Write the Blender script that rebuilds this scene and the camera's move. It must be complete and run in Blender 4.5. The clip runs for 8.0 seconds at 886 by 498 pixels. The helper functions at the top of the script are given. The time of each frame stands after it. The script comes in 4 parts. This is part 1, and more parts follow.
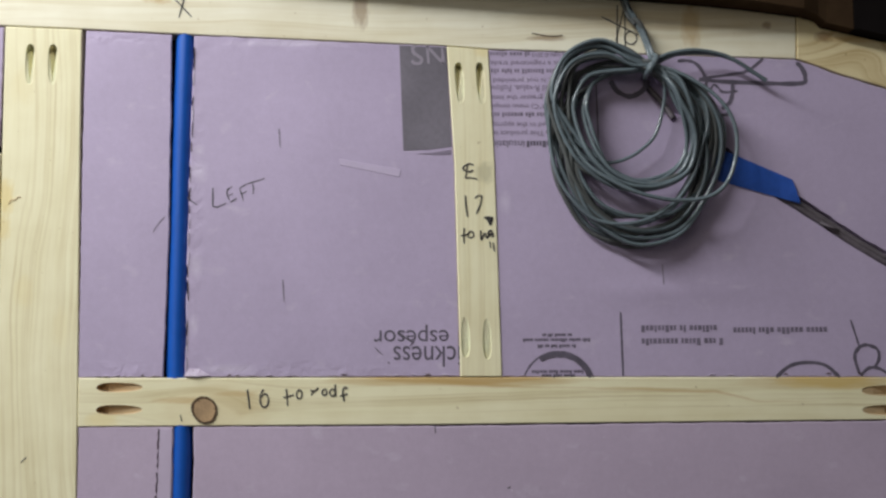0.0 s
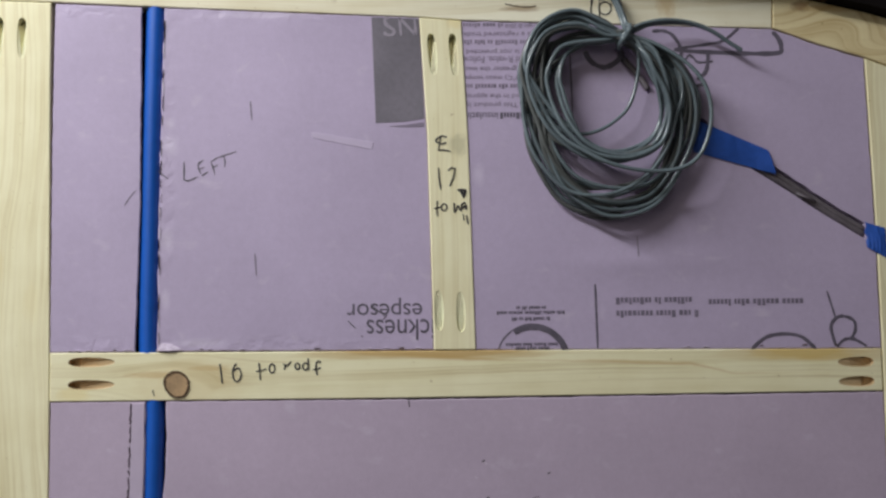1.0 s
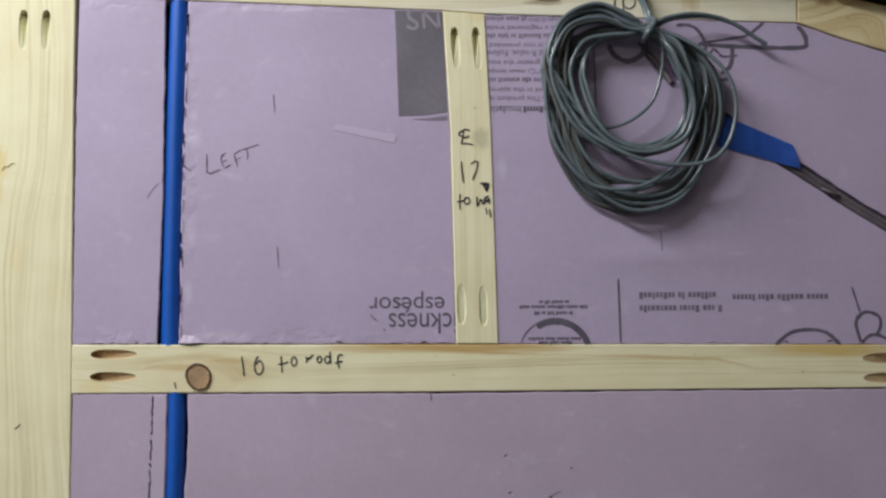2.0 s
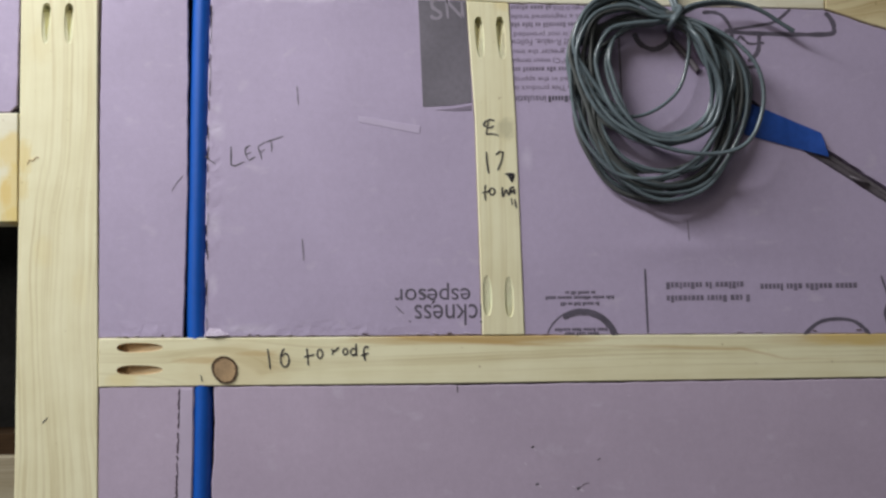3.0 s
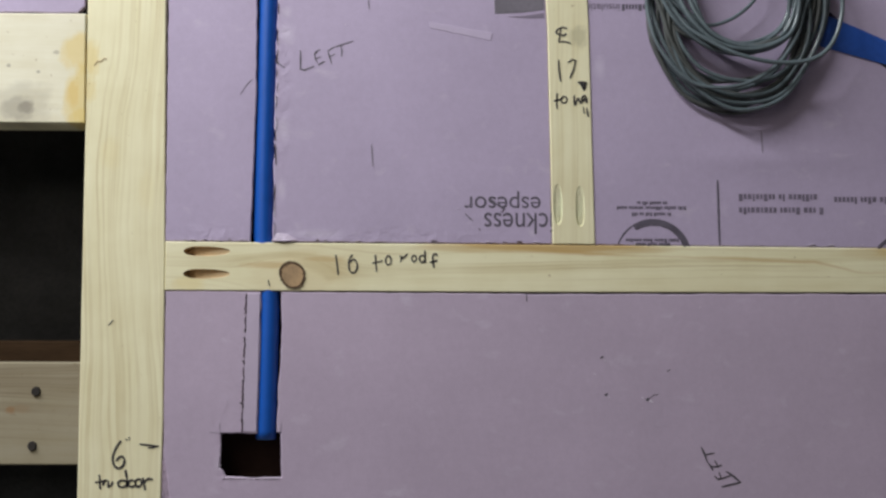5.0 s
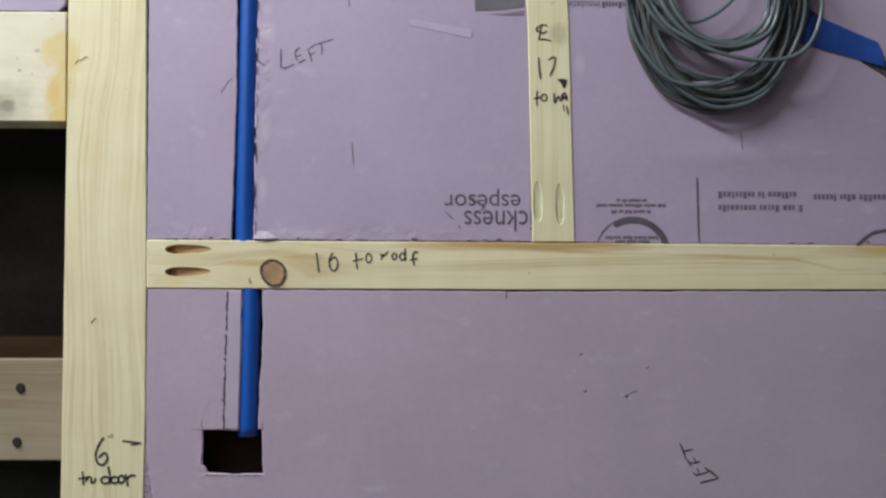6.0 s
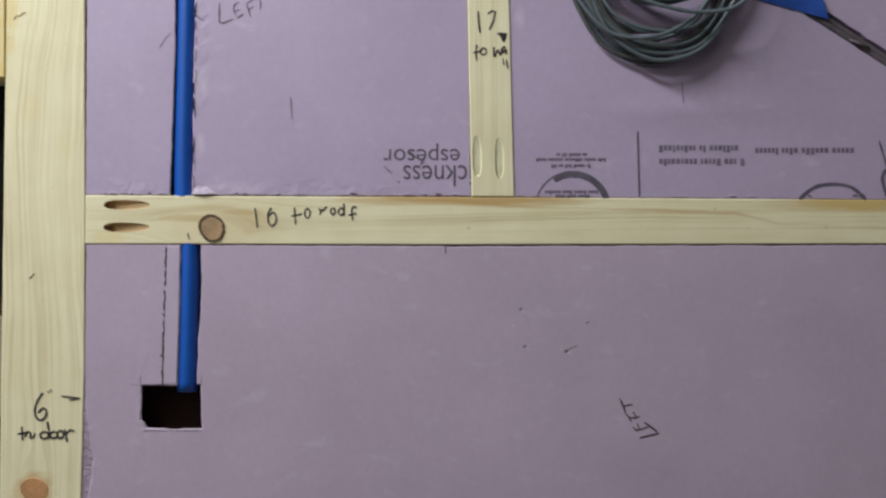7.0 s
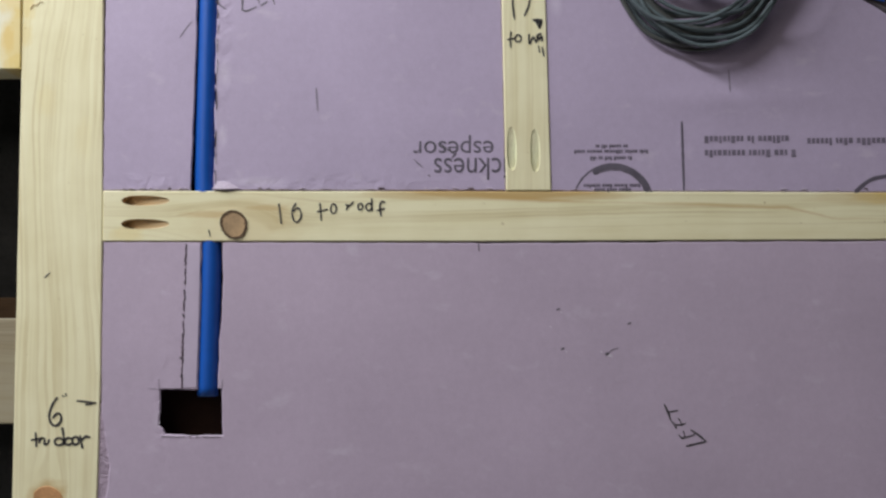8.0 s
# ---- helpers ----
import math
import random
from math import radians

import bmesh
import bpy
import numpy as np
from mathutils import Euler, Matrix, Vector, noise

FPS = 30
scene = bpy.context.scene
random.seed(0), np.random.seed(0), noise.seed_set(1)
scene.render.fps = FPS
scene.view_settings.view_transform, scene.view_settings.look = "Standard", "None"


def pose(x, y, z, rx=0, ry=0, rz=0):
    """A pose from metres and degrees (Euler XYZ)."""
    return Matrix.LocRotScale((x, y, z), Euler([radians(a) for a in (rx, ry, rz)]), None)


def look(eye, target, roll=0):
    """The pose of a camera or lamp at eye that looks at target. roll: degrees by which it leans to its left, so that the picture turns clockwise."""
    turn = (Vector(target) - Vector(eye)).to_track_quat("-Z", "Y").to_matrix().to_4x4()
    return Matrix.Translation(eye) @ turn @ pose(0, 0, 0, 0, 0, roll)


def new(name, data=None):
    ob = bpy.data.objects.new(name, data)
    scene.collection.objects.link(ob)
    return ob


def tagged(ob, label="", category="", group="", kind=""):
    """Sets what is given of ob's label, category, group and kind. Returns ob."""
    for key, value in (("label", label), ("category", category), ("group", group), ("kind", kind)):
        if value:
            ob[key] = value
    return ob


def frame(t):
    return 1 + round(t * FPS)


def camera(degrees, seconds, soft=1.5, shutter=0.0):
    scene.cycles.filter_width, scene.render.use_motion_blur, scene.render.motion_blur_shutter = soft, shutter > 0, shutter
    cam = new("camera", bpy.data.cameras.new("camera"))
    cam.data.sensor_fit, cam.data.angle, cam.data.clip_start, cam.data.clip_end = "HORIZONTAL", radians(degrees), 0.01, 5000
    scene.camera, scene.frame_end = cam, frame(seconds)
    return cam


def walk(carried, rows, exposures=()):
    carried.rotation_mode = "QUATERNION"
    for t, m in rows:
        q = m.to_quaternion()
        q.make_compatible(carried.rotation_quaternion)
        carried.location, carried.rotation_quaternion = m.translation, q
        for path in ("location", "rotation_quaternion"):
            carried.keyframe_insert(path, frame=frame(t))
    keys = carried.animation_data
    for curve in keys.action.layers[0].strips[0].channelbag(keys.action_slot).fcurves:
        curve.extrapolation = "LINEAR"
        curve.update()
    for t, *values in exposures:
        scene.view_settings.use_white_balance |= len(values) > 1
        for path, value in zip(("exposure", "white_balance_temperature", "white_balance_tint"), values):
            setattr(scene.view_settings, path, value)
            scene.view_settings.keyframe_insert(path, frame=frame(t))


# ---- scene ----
cam = camera(42.0, 8.0, soft=2.5)
PATH = [
    (0, (0.259, -0.948, 1.209), (0.336, 1.04, 1.407), -0.4),
    (0.1, (0.252, -0.939, 1.216), (0.357, 1.051, 1.391), -0.5),
    (0.2, (0.263, -0.938, 1.219), (0.356, 1.054, 1.378), -0.5),
    (0.3, (0.267, -0.937, 1.209), (0.354, 1.055, 1.374), -0.5),
    (0.5, (0.273, -0.936, 1.196), (0.348, 1.055, 1.375), -0.5),
    (0.7, (0.276, -0.936, 1.204), (0.353, 1.057, 1.357), -0.5),
    (1, (0.283, -0.942, 1.198), (0.356, 1.049, 1.373), -0.7),
    (1.2, (0.257, -0.931, 1.225), (0.354, 1.059, 1.396), -0.2),
    (1.5, (0.281, -0.939, 1.211), (0.337, 1.049, 1.423), -0.4),
    (1.8, (0.28, -0.936, 1.204), (0.337, 1.054, 1.391), -0.8),
    (2, (0.274, -0.938, 1.188), (0.327, 1.052, 1.374), -0.4),
    (2.2, (0.27, -0.938, 1.181), (0.318, 1.054, 1.351), -0.5),
    (3.3, (0.26, -0.933, 1.194), (0.285, 1.06, 1.356), -0.7),
    (3.4, (0.24, -0.937, 1.191), (0.273, 1.057, 1.352), -0.8),
    (3.5, (0.237, -0.933, 1.182), (0.259, 1.06, 1.347), -0.4),
    (3.7, (0.231, -0.925, 1.167), (0.25, 1.069, 1.321), -0.3),
    (4, (0.22, -0.926, 1.163), (0.239, 1.07, 1.287), -0.2),
    (4.2, (0.213, -0.922, 1.157), (0.243, 1.075, 1.271), 0.0),
    (4.5, (0.217, -0.922, 1.151), (0.228, 1.075, 1.256), 0.4),
    (4.7, (0.212, -0.919, 1.124), (0.231, 1.075, 1.278), 0.1),
    (5.8, (0.227, -0.922, 1.15), (0.244, 1.075, 1.24), 0.4),
    (6, (0.232, -0.924, 1.144), (0.244, 1.073, 1.249), 0.1),
    (6.2, (0.238, -0.924, 1.136), (0.264, 1.072, 1.251), -0.5),
    (6.3, (0.247, -0.926, 1.133), (0.273, 1.072, 1.236), -0.5),
    (6.5, (0.263, -0.922, 1.129), (0.303, 1.076, 1.21), 0.0),
    (6.8, (0.283, -0.923, 1.108), (0.283, 1.074, 1.214), 0.3),
    (7, (0.291, -0.919, 1.116), (0.281, 1.079, 1.204), -0.0),
    (7.2, (0.292, -0.909, 1.098), (0.276, 1.087, 1.227), -0.7),
    (7.5, (0.3, -0.889, 1.109), (0.286, 1.108, 1.205), -0.9),
    (7.8, (0.3, -0.876, 1.091), (0.244, 1.118, 1.233), -0.0),
    (8, (0.292, -0.871, 1.097), (0.222, 1.123, 1.228), 0.0),
]
walk(cam, [(t, look(eye, target, roll)) for t, eye, target, roll in PATH], exposures=((0.0, 0.03), (2.0, 0.02), (4.0, 0.0), (6.5, 0.0), (7.2, 0.05), (8.0, 0.08)))

# ---- world and lamps ----
world = bpy.data.worlds.new("world")
scene.world = world
world.use_nodes = True
world.node_tree.nodes["Background"].inputs[0].default_value = (0.55, 0.6, 0.7, 1)
world.node_tree.nodes["Background"].inputs[1].default_value = 0.02


def area_lamp(name, eye, target, sx, sy, watts, colour):
    la = bpy.data.lights.new(name, "AREA")
    la.shape, la.size, la.size_y, la.energy, la.color = "RECTANGLE", sx, sy, watts, colour
    ob = new(name, la)
    ob.matrix_world = look(eye, target)
    return ob


# overhead workshop tube, and a weaker fill lamp added farther back to lift shade
area_lamp("workshop_tube", (-0.68, -0.62, 2.24), (0.0, 0, 1.2), 1.2, 0.12, 25.6, (0.965, 0.99, 1.005))
area_lamp("fill_lamp", (-0.8, -2.0, 1.95), (0.0, 0, 1.25), 1.6, 1.0, 6.0, (1.0, 0.95, 0.86))


# ---- materials ----
def mat(name):
    m = bpy.data.materials.new(name)
    m.use_nodes = True
    nt = m.node_tree
    return m, nt, nt.nodes["Principled BSDF"]


def coords(nt, scale, loc=(0, 0, 0)):
    tc = nt.nodes.new("ShaderNodeTexCoord")
    mp = nt.nodes.new("ShaderNodeMapping")
    mp.inputs["Scale"].default_value = scale
    mp.inputs["Location"].default_value = loc
    nt.links.new(tc.outputs["Object"], mp.inputs["Vector"])
    return mp.outputs["Vector"]


def noise_tex(nt, vec, scale, detail=4.0, rough=0.55, distort=0.0):
    n = nt.nodes.new("ShaderNodeTexNoise")
    n.inputs["Scale"].default_value = scale
    n.inputs["Detail"].default_value = detail
    n.inputs["Roughness"].default_value = rough
    n.inputs["Distortion"].default_value = distort
    nt.links.new(vec, n.inputs["Vector"])
    return n.outputs["Fac"]


def ramp(nt, fac, stops):
    r = nt.nodes.new("ShaderNodeValToRGB")
    el = r.color_ramp.elements
    while len(el) < len(stops):
        el.new(0.5)
    for e, (p, c) in zip(el, stops):
        e.position, e.color = p, (*c, 1) if len(c) == 3 else c
    nt.links.new(fac, r.inputs["Fac"])
    return r.outputs["Color"]


def mix(nt, kind, fac, a, b):
    n = nt.nodes.new("ShaderNodeMix")
    n.data_type, n.blend_type = "RGBA", kind
    for v, s in ((fac, n.inputs[0]), (a, n.inputs[6]), (b, n.inputs[7])):
        if hasattr(v, "links"):
            nt.links.new(v, s)
        elif isinstance(v, tuple):
            s.default_value = (*v, 1)
        else:
            s.default_value = v
    return n.outputs[2]


def bump(nt, p, height, strength, dist):
    b = nt.nodes.new("ShaderNodeBump")
    b.inputs["Strength"].default_value = strength
    b.inputs["Distance"].default_value = dist
    nt.links.new(height, b.inputs["Height"])
    nt.links.new(b.outputs["Normal"], p.inputs["Normal"])


def spot_mask(nt, x, z, rx, rz, soft=0.5):
    """An uneven oval round (x, z) on the wall's face, for stains and painted shade."""
    v = coords(nt, (1 / rx, 0, 1 / rz), (-x / rx, 0, -z / rz))
    wob = nt.nodes.new("ShaderNodeTexNoise")
    wob.inputs["Scale"].default_value = 2.0
    wob.inputs["Detail"].default_value = 6
    nt.links.new(v, wob.inputs["Vector"])
    ln = nt.nodes.new("ShaderNodeVectorMath")
    ln.operation = "LENGTH"
    nt.links.new(v, ln.inputs[0])
    add = nt.nodes.new("ShaderNodeMath")
    add.operation = "MULTIPLY_ADD"
    nt.links.new(wob.outputs["Fac"], add.inputs[0])
    add.inputs[1].default_value = 0.9
    nt.links.new(ln.outputs["Value"], add.inputs[2])
    mr = nt.nodes.new("ShaderNodeMapRange")
    mr.inputs["From Min"].default_value = 1.45
    mr.inputs["From Max"].default_value = 1.45 - soft
    nt.links.new(add.outputs[0], mr.inputs["Value"])
    return mr.outputs["Result"]


def value(nt, kind, a, b=0.0, c=0.0):
    n = nt.nodes.new("ShaderNodeMath")
    n.operation = kind
    for v, i in ((a, 0), (b, 1), (c, 2)):
        if hasattr(v, "links"):
            nt.links.new(v, n.inputs[i])
        else:
            n.inputs[i].default_value = v
    return n.outputs[0]


def band_mask(nt, stops, z0, dz, x0, dx, width):
    """A streak along a board: each stop is (x, z, share of width, amount)."""
    sep = nt.nodes.new("ShaderNodeSeparateXYZ")
    tc = nt.nodes.new("ShaderNodeTexCoord")
    nt.links.new(tc.outputs["Object"], sep.inputs[0])
    u = value(nt, "MULTIPLY_ADD", sep.outputs[0], 1 / dx, -x0 / dx)
    line = ramp(nt, u, [((x - x0) / dx, ((z - z0) / dz, w, a)) for x, z, w, a in stops])
    rgb = nt.nodes.new("ShaderNodeSeparateColor")
    nt.links.new(line, rgb.inputs[0])
    wob = noise_tex(nt, coords(nt, (30, 1, 90)), 1.0, 4.0)
    v = value(nt, "MULTIPLY_ADD", sep.outputs[2], 1 / dz, -z0 / dz)
    v = value(nt, "MULTIPLY_ADD", wob, 0.10, value(nt, "SUBTRACT", v, 0.05))
    d = value(nt, "ABSOLUTE", value(nt, "SUBTRACT", v, rgb.outputs[0]))
    k = value(nt, "DIVIDE", d, value(nt, "MULTIPLY_ADD", rgb.outputs[1], width / dz, 0.001))
    k = value(nt, "SMOOTH_MAX", value(nt, "SUBTRACT", 1.0, k), 0.0, 0.2)
    return value(nt, "MINIMUM", value(nt, "MULTIPLY", k, rgb.outputs[2]), 1.0)


def wood_mat(name, along, light, dark, seed, spots=(), pitch=0.0042, wander=0.010, depth=0.34, soft=0.5, eyes=(), streaks=()):
    """Planed pine: growth lines along one axis that part round each eye (x, z, radius), pores, mottling, stains and
    painted shade.
    pitch: the growth lines' spacing; wander: how far they stray sideways."""
    m, nt, p = mat(name)
    tc = nt.nodes.new("ShaderNodeTexCoord")
    sep = nt.nodes.new("ShaderNodeSeparateXYZ")
    nt.links.new(tc.outputs["Object"], sep.inputs[0])
    a, c = (sep.outputs[0], sep.outputs[2]) if along == "x" else (sep.outputs[2], sep.outputs[0])
    base_c = c
    for x, z, r in eyes:
        a0, c0 = (x, z) if along == "x" else (z, x)
        da, dc = value(nt, "MULTIPLY", value(nt, "SUBTRACT", a, a0), 0.42), value(nt, "SUBTRACT", base_c, c0)
        d2 = value(nt, "MULTIPLY_ADD", da, da, value(nt, "MULTIPLY_ADD", dc, dc, r * r * 0.25))
        c = value(nt, "SUBTRACT", c, value(nt, "MULTIPLY", dc, value(nt, "MINIMUM", value(nt, "DIVIDE", r * r, d2), 0.96)))
    slow = noise_tex(nt, coords(nt, (3.2, 6, 7) if along == "x" else (7, 6, 3.2), (seed * 1.9, 0, seed)), 1.0, 2.0, 0.45)
    c = value(nt, "MULTIPLY_ADD", slow, wander * 4, c)
    ripple = noise_tex(nt, coords(nt, (26, 6, 60) if along == "x" else (60, 6, 26), (seed, 0, seed * 2)), 1.0, 3.0)
    c = value(nt, "MULTIPLY_ADD", ripple, 0.0022, c)
    comb = nt.nodes.new("ShaderNodeCombineXYZ")
    nt.links.new(value(nt, "MULTIPLY_ADD", c, 1 / pitch, seed * 7), comb.inputs[0])
    nt.links.new(value(nt, "MULTIPLY", a, 1.2), comb.inputs[1])
    comb.inputs[2].default_value = seed
    rings = noise_tex(nt, comb.outputs[0], 0.85, 3.0, 0.55)
    wave = value(nt, "SINE", value(nt, "MULTIPLY", c, 2 * math.pi / pitch))
    rings = value(nt, "MULTIPLY_ADD", wave, 0.045, rings)
    lines = ramp(nt, rings, [(0.49, (0.0, 0.0, 0.0)), (0.60, (depth, depth, depth)), (0.63, (depth * 0.35,) * 3), (0.76, (depth,) * 3)])
    fade = ramp(nt, noise_tex(nt, coords(nt, (5, 5, 22) if along == "x" else (22, 5, 5), (seed * 5, 0, seed)), 1.6, 2.0), [(0.36, (0.30, 0.30, 0.30)), (0.64, (1.0, 1.0, 1.0))])
    fine = noise_tex(nt, coords(nt, (11, 190, 190) if along == "x" else (190, 190, 11), (seed, seed * 2.3, seed * 1.7)), 1.0, 5.0, 0.65, 0.2)
    blotch = noise_tex(nt, coords(nt, (1, 1, 1), (seed, 0, seed)), 22.0, 4.0)
    fleck = noise_tex(nt, coords(nt, (1, 1, 1), (seed, seed, 0)), 210.0, 3.0, 0.5)
    base = mix(nt, "MIX", mix(nt, "MULTIPLY", 1.0, lines, fade), light, dark)
    base = mix(nt, "MULTIPLY", 0.9, base, ramp(nt, fine, [(0.25, (0.92, 0.90, 0.84)), (0.6, (1.0, 1.0, 1.0))]))
    base = mix(nt, "MULTIPLY", 0.9, base, ramp(nt, blotch, [(0.30, (0.92, 0.90, 0.86)), (0.62, (1.0, 1.0, 1.0))]))
    base = mix(nt, "MULTIPLY", 0.8, base, ramp(nt, fleck, [(0.24, (0.62, 0.54, 0.44)), (0.31, (1.0, 1.0, 1.0))]))
    for x, z, rx, rz, colour, amount in spots:
        base = mix(nt, "MIX", value(nt, "MULTIPLY", spot_mask(nt, x, z, rx, rz, soft), amount), base, colour)
    for stops, z0, dz, x0, dx, width, colour in streaks:
        base = mix(nt, "MIX", band_mask(nt, stops, z0, dz, x0, dx, width), base, colour)
    nt.links.new(base, p.inputs["Base Color"])
    p.inputs["Roughness"].default_value = 0.62
    p.inputs["Specular IOR Level"].default_value = 0.3
    bump(nt, p, fine, 0.25, 0.0006)
    return m


def plain_mat(name, colour, rough=0.6, vary=0.15, scale=40.0, metal=0.0, relief=0.15, dist=0.0005, stretch=(1, 1, 1), spec=0.5):
    m, nt, p = mat(name)
    v = coords(nt, stretch)
    big = noise_tex(nt, v, scale * 0.25, 3.0)
    fine = noise_tex(nt, v, scale * 4, 4.0)
    lo = tuple(c * (1 - vary) for c in colour)
    hi = tuple(min(1.0, c * (1 + vary)) for c in colour)
    c1 = ramp(nt, big, [(0.3, lo), (0.7, hi)])
    c1 = mix(nt, "MULTIPLY", 0.7, c1, ramp(nt, fine, [(0.25, (1 - vary,) * 3), (0.6, (1.0, 1.0, 1.0))]))
    nt.links.new(c1, p.inputs["Base Color"])
    p.inputs["Roughness"].default_value = rough
    p.inputs["Metallic"].default_value = metal
    p.inputs["Specular IOR Level"].default_value = spec
    bump(nt, p, fine, relief, dist)
    return m


def soft_hump(nt, x, z, rx, rz):
    v = coords(nt, (1 / rx, 0, 1 / rz), (-x / rx, 0, -z / rz))
    dot = nt.nodes.new("ShaderNodeVectorMath")
    dot.operation = "DOT_PRODUCT"
    nt.links.new(v, dot.inputs[0])
    nt.links.new(v, dot.inputs[1])
    return value(nt, "POWER", 2.718, value(nt, "MULTIPLY", dot.outputs["Value"], -1.0))


def foam_mat(name, colour, seed, bruises=(), humps=()):
    """Extruded foam: a faintly streaked satin skin with dents, pale scuffs, bruises (x, z, rx, rz) and low humps (x, z, rx, rz, height)."""
    m, nt, p = mat(name)
    v = coords(nt, (1, 1, 1), (seed, 0, seed))
    cloud = noise_tex(nt, v, 9.0, 4.0, 0.6)
    streak = noise_tex(nt, coords(nt, (3, 1, 60), (seed, 0, 0)), 6.0, 3.0)
    cell = noise_tex(nt, v, 900.0, 2.0)
    fleck = noise_tex(nt, v, 160.0, 3.0, 0.6)
    scuff = noise_tex(nt, coords(nt, (1, 1, 1.6), (seed * 2, 0, 3)), 42.0, 5.0, 0.6, 0.4)
    lo, hi = tuple(c * 0.93 for c in colour), tuple(c * 1.06 for c in colour)
    c1 = ramp(nt, cloud, [(0.3, lo), (0.7, hi)])
    c1 = mix(nt, "MULTIPLY", 0.5, c1, ramp(nt, streak, [(0.3, (0.975, 0.97, 0.98)), (0.65, (1.0, 1.0, 1.0))]))
    c1 = mix(nt, "MULTIPLY", 0.6, c1, ramp(nt, cell, [(0.3, (0.9, 0.9, 0.9)), (0.7, (1.0, 1.0, 1.0))]))
    c1 = mix(nt, "MULTIPLY", 0.7, c1, ramp(nt, fleck, [(0.3, (0.93, 0.92, 0.93)), (0.65, (1.0, 1.0, 1.0))]))
    c1 = mix(nt, "MIX", ramp(nt, scuff, [(0.60, (0.0, 0.0, 0.0)), (0.74, (0.5, 0.5, 0.5))]), c1, (0.66, 0.58, 0.70))
    for x, z, rx, rz in bruises:
        c1 = mix(nt, "MIX", value(nt, "MULTIPLY", spot_mask(nt, x, z, rx, rz, 0.8), 0.55), c1, (0.68, 0.60, 0.74))
    nt.links.new(c1, p.inputs["Base Color"])
    p.inputs["Roughness"].default_value = 0.42
    p.inputs["Specular IOR Level"].default_value = 0.35
    dents = mix(nt, "ADD", 0.2, ramp(nt, noise_tex(nt, v, 34.0, 3.0, 0.5), [(0.25, (0.0, 0.0, 0.0)), (0.45, (1.0, 1.0, 1.0))]), cell)
    # crumpled skin beside the cut edges
    crease = noise_tex(nt, v, 75.0, 3.0, 0.5, 0.6)
    for x, z, rx, rz in ((0.18, 1.2030, 0.14, 0.010), (0.03, 1.2050, 0.05, 0.010), (0.0925, 1.34, 0.008, 0.16), (0.19, 1.4760, 0.13, 0.008), (0.03, 1.480, 0.05, 0.006), (0.005, 0.98, 0.008, 0.10), (0.050, 1.03, 0.012, 0.06)):
        dents = mix(nt, "ADD", spot_mask(nt, x, z, rx, rz, 0.9), dents, mix(nt, "MULTIPLY", 1.0, mix(nt, "SUBTRACT", 1.0, crease, (0.5, 0.5, 0.5)), (17.0, 17.0, 17.0)))
    bump(nt, p, dents, 0.16, 0.0008)
    skin = p.inputs["Normal"].links[0].from_node
    for x, z, rx, rz, height in humps:
        b = nt.nodes.new("ShaderNodeBump")
        b.inputs["Strength"].default_value = 1.0
        b.inputs["Distance"].default_value = height
        nt.links.new(soft_hump(nt, x, z, rx, rz), b.inputs["Height"])
        nt.links.new(b.outputs["Normal"], skin.inputs["Normal"])
        skin = b
    return m


PINE, PINE_DARK = (0.95, 0.89, 0.620), (0.62, 0.50, 0.26)
GLUE, KNOT, GREY, STREAK_AND_SHADE = (0.82, 0.62, 0.20), (0.30, 0.17, 0.08), (0.22, 0.19, 0.16), (0.60, 0.40, 0.16)
M_STILE = wood_mat("pine_stile", "z", PINE, PINE_DARK, 1.3, [(-0.063, 1.347, 0.010, 0.018, GLUE, 0.5), (-0.064, 1.322, 0.009, 0.012, GLUE, 0.35), (-0.037, 0.9655, 0.019, 0.017, STREAK_AND_SHADE, 0.75), (-0.045, 1.27, 0.010, 0.016, GLUE, 0.14), (-0.015, 1.24, 0.008, 0.02, GLUE, 0.10), (-0.05, 1.44, 0.012, 0.02, GLUE, 0.10)], pitch=0.0048, wander=0.016, depth=0.46, eyes=[(-0.0370, 0.9655, 0.013)])
M_RAIL = wood_mat("pine_rail", "x", PINE, PINE_DARK, 4.1, [(0.115, 1.176, 0.050, 0.024, STREAK_AND_SHADE, 0.26), (0.082, 1.181, 0.026, 0.0035, STREAK_AND_SHADE, 0.5), (0.128, 1.186, 0.020, 0.003, STREAK_AND_SHADE, 0.4), (0.31, 1.1965, 0.12, 0.007, STREAK_AND_SHADE, 0.9), (0.615, 1.1935, 0.050, 0.009, GLUE, 0.75), (0.62, 1.1925, 0.09, 0.008, STREAK_AND_SHADE, 0.5), (0.020, 1.166, 0.016, 0.008, GLUE, 0.30)], pitch=0.0042, wander=0.006, depth=0.60, eyes=[(0.1010, 1.1732, 0.0150)],
                 streaks=[(((0.268, 1.1970, 0.5, 0.0), (0.287, 1.1960, 0.7, 0.8), (0.318, 1.1925, 0.8, 0.8), (0.348, 1.1905, 0.4, 0.75), (0.378, 1.1895, 0.25, 0.35), (0.417, 1.1885, 0.3, 0.35), (0.4545, 1.1872, 0.45, 0.6), (0.519, 1.1850, 0.45, 0.6), (0.538, 1.1805, 0.3, 0.5), (0.553, 1.1765, 0.25, 0.35), (0.62, 1.1765, 0.2, 0.1)), 1.16, 0.04, 0.0, 0.7, 0.0045, STREAK_AND_SHADE),
                          (((0.08, 1.1800, 0.2, 0.0), (0.20, 1.1780, 0.2, 0.3), (0.33, 1.1825, 0.2, 0.3), (0.45, 1.1790, 0.2, 0.1)), 1.16, 0.04, 0.0, 0.7, 0.0030, PINE_DARK)])
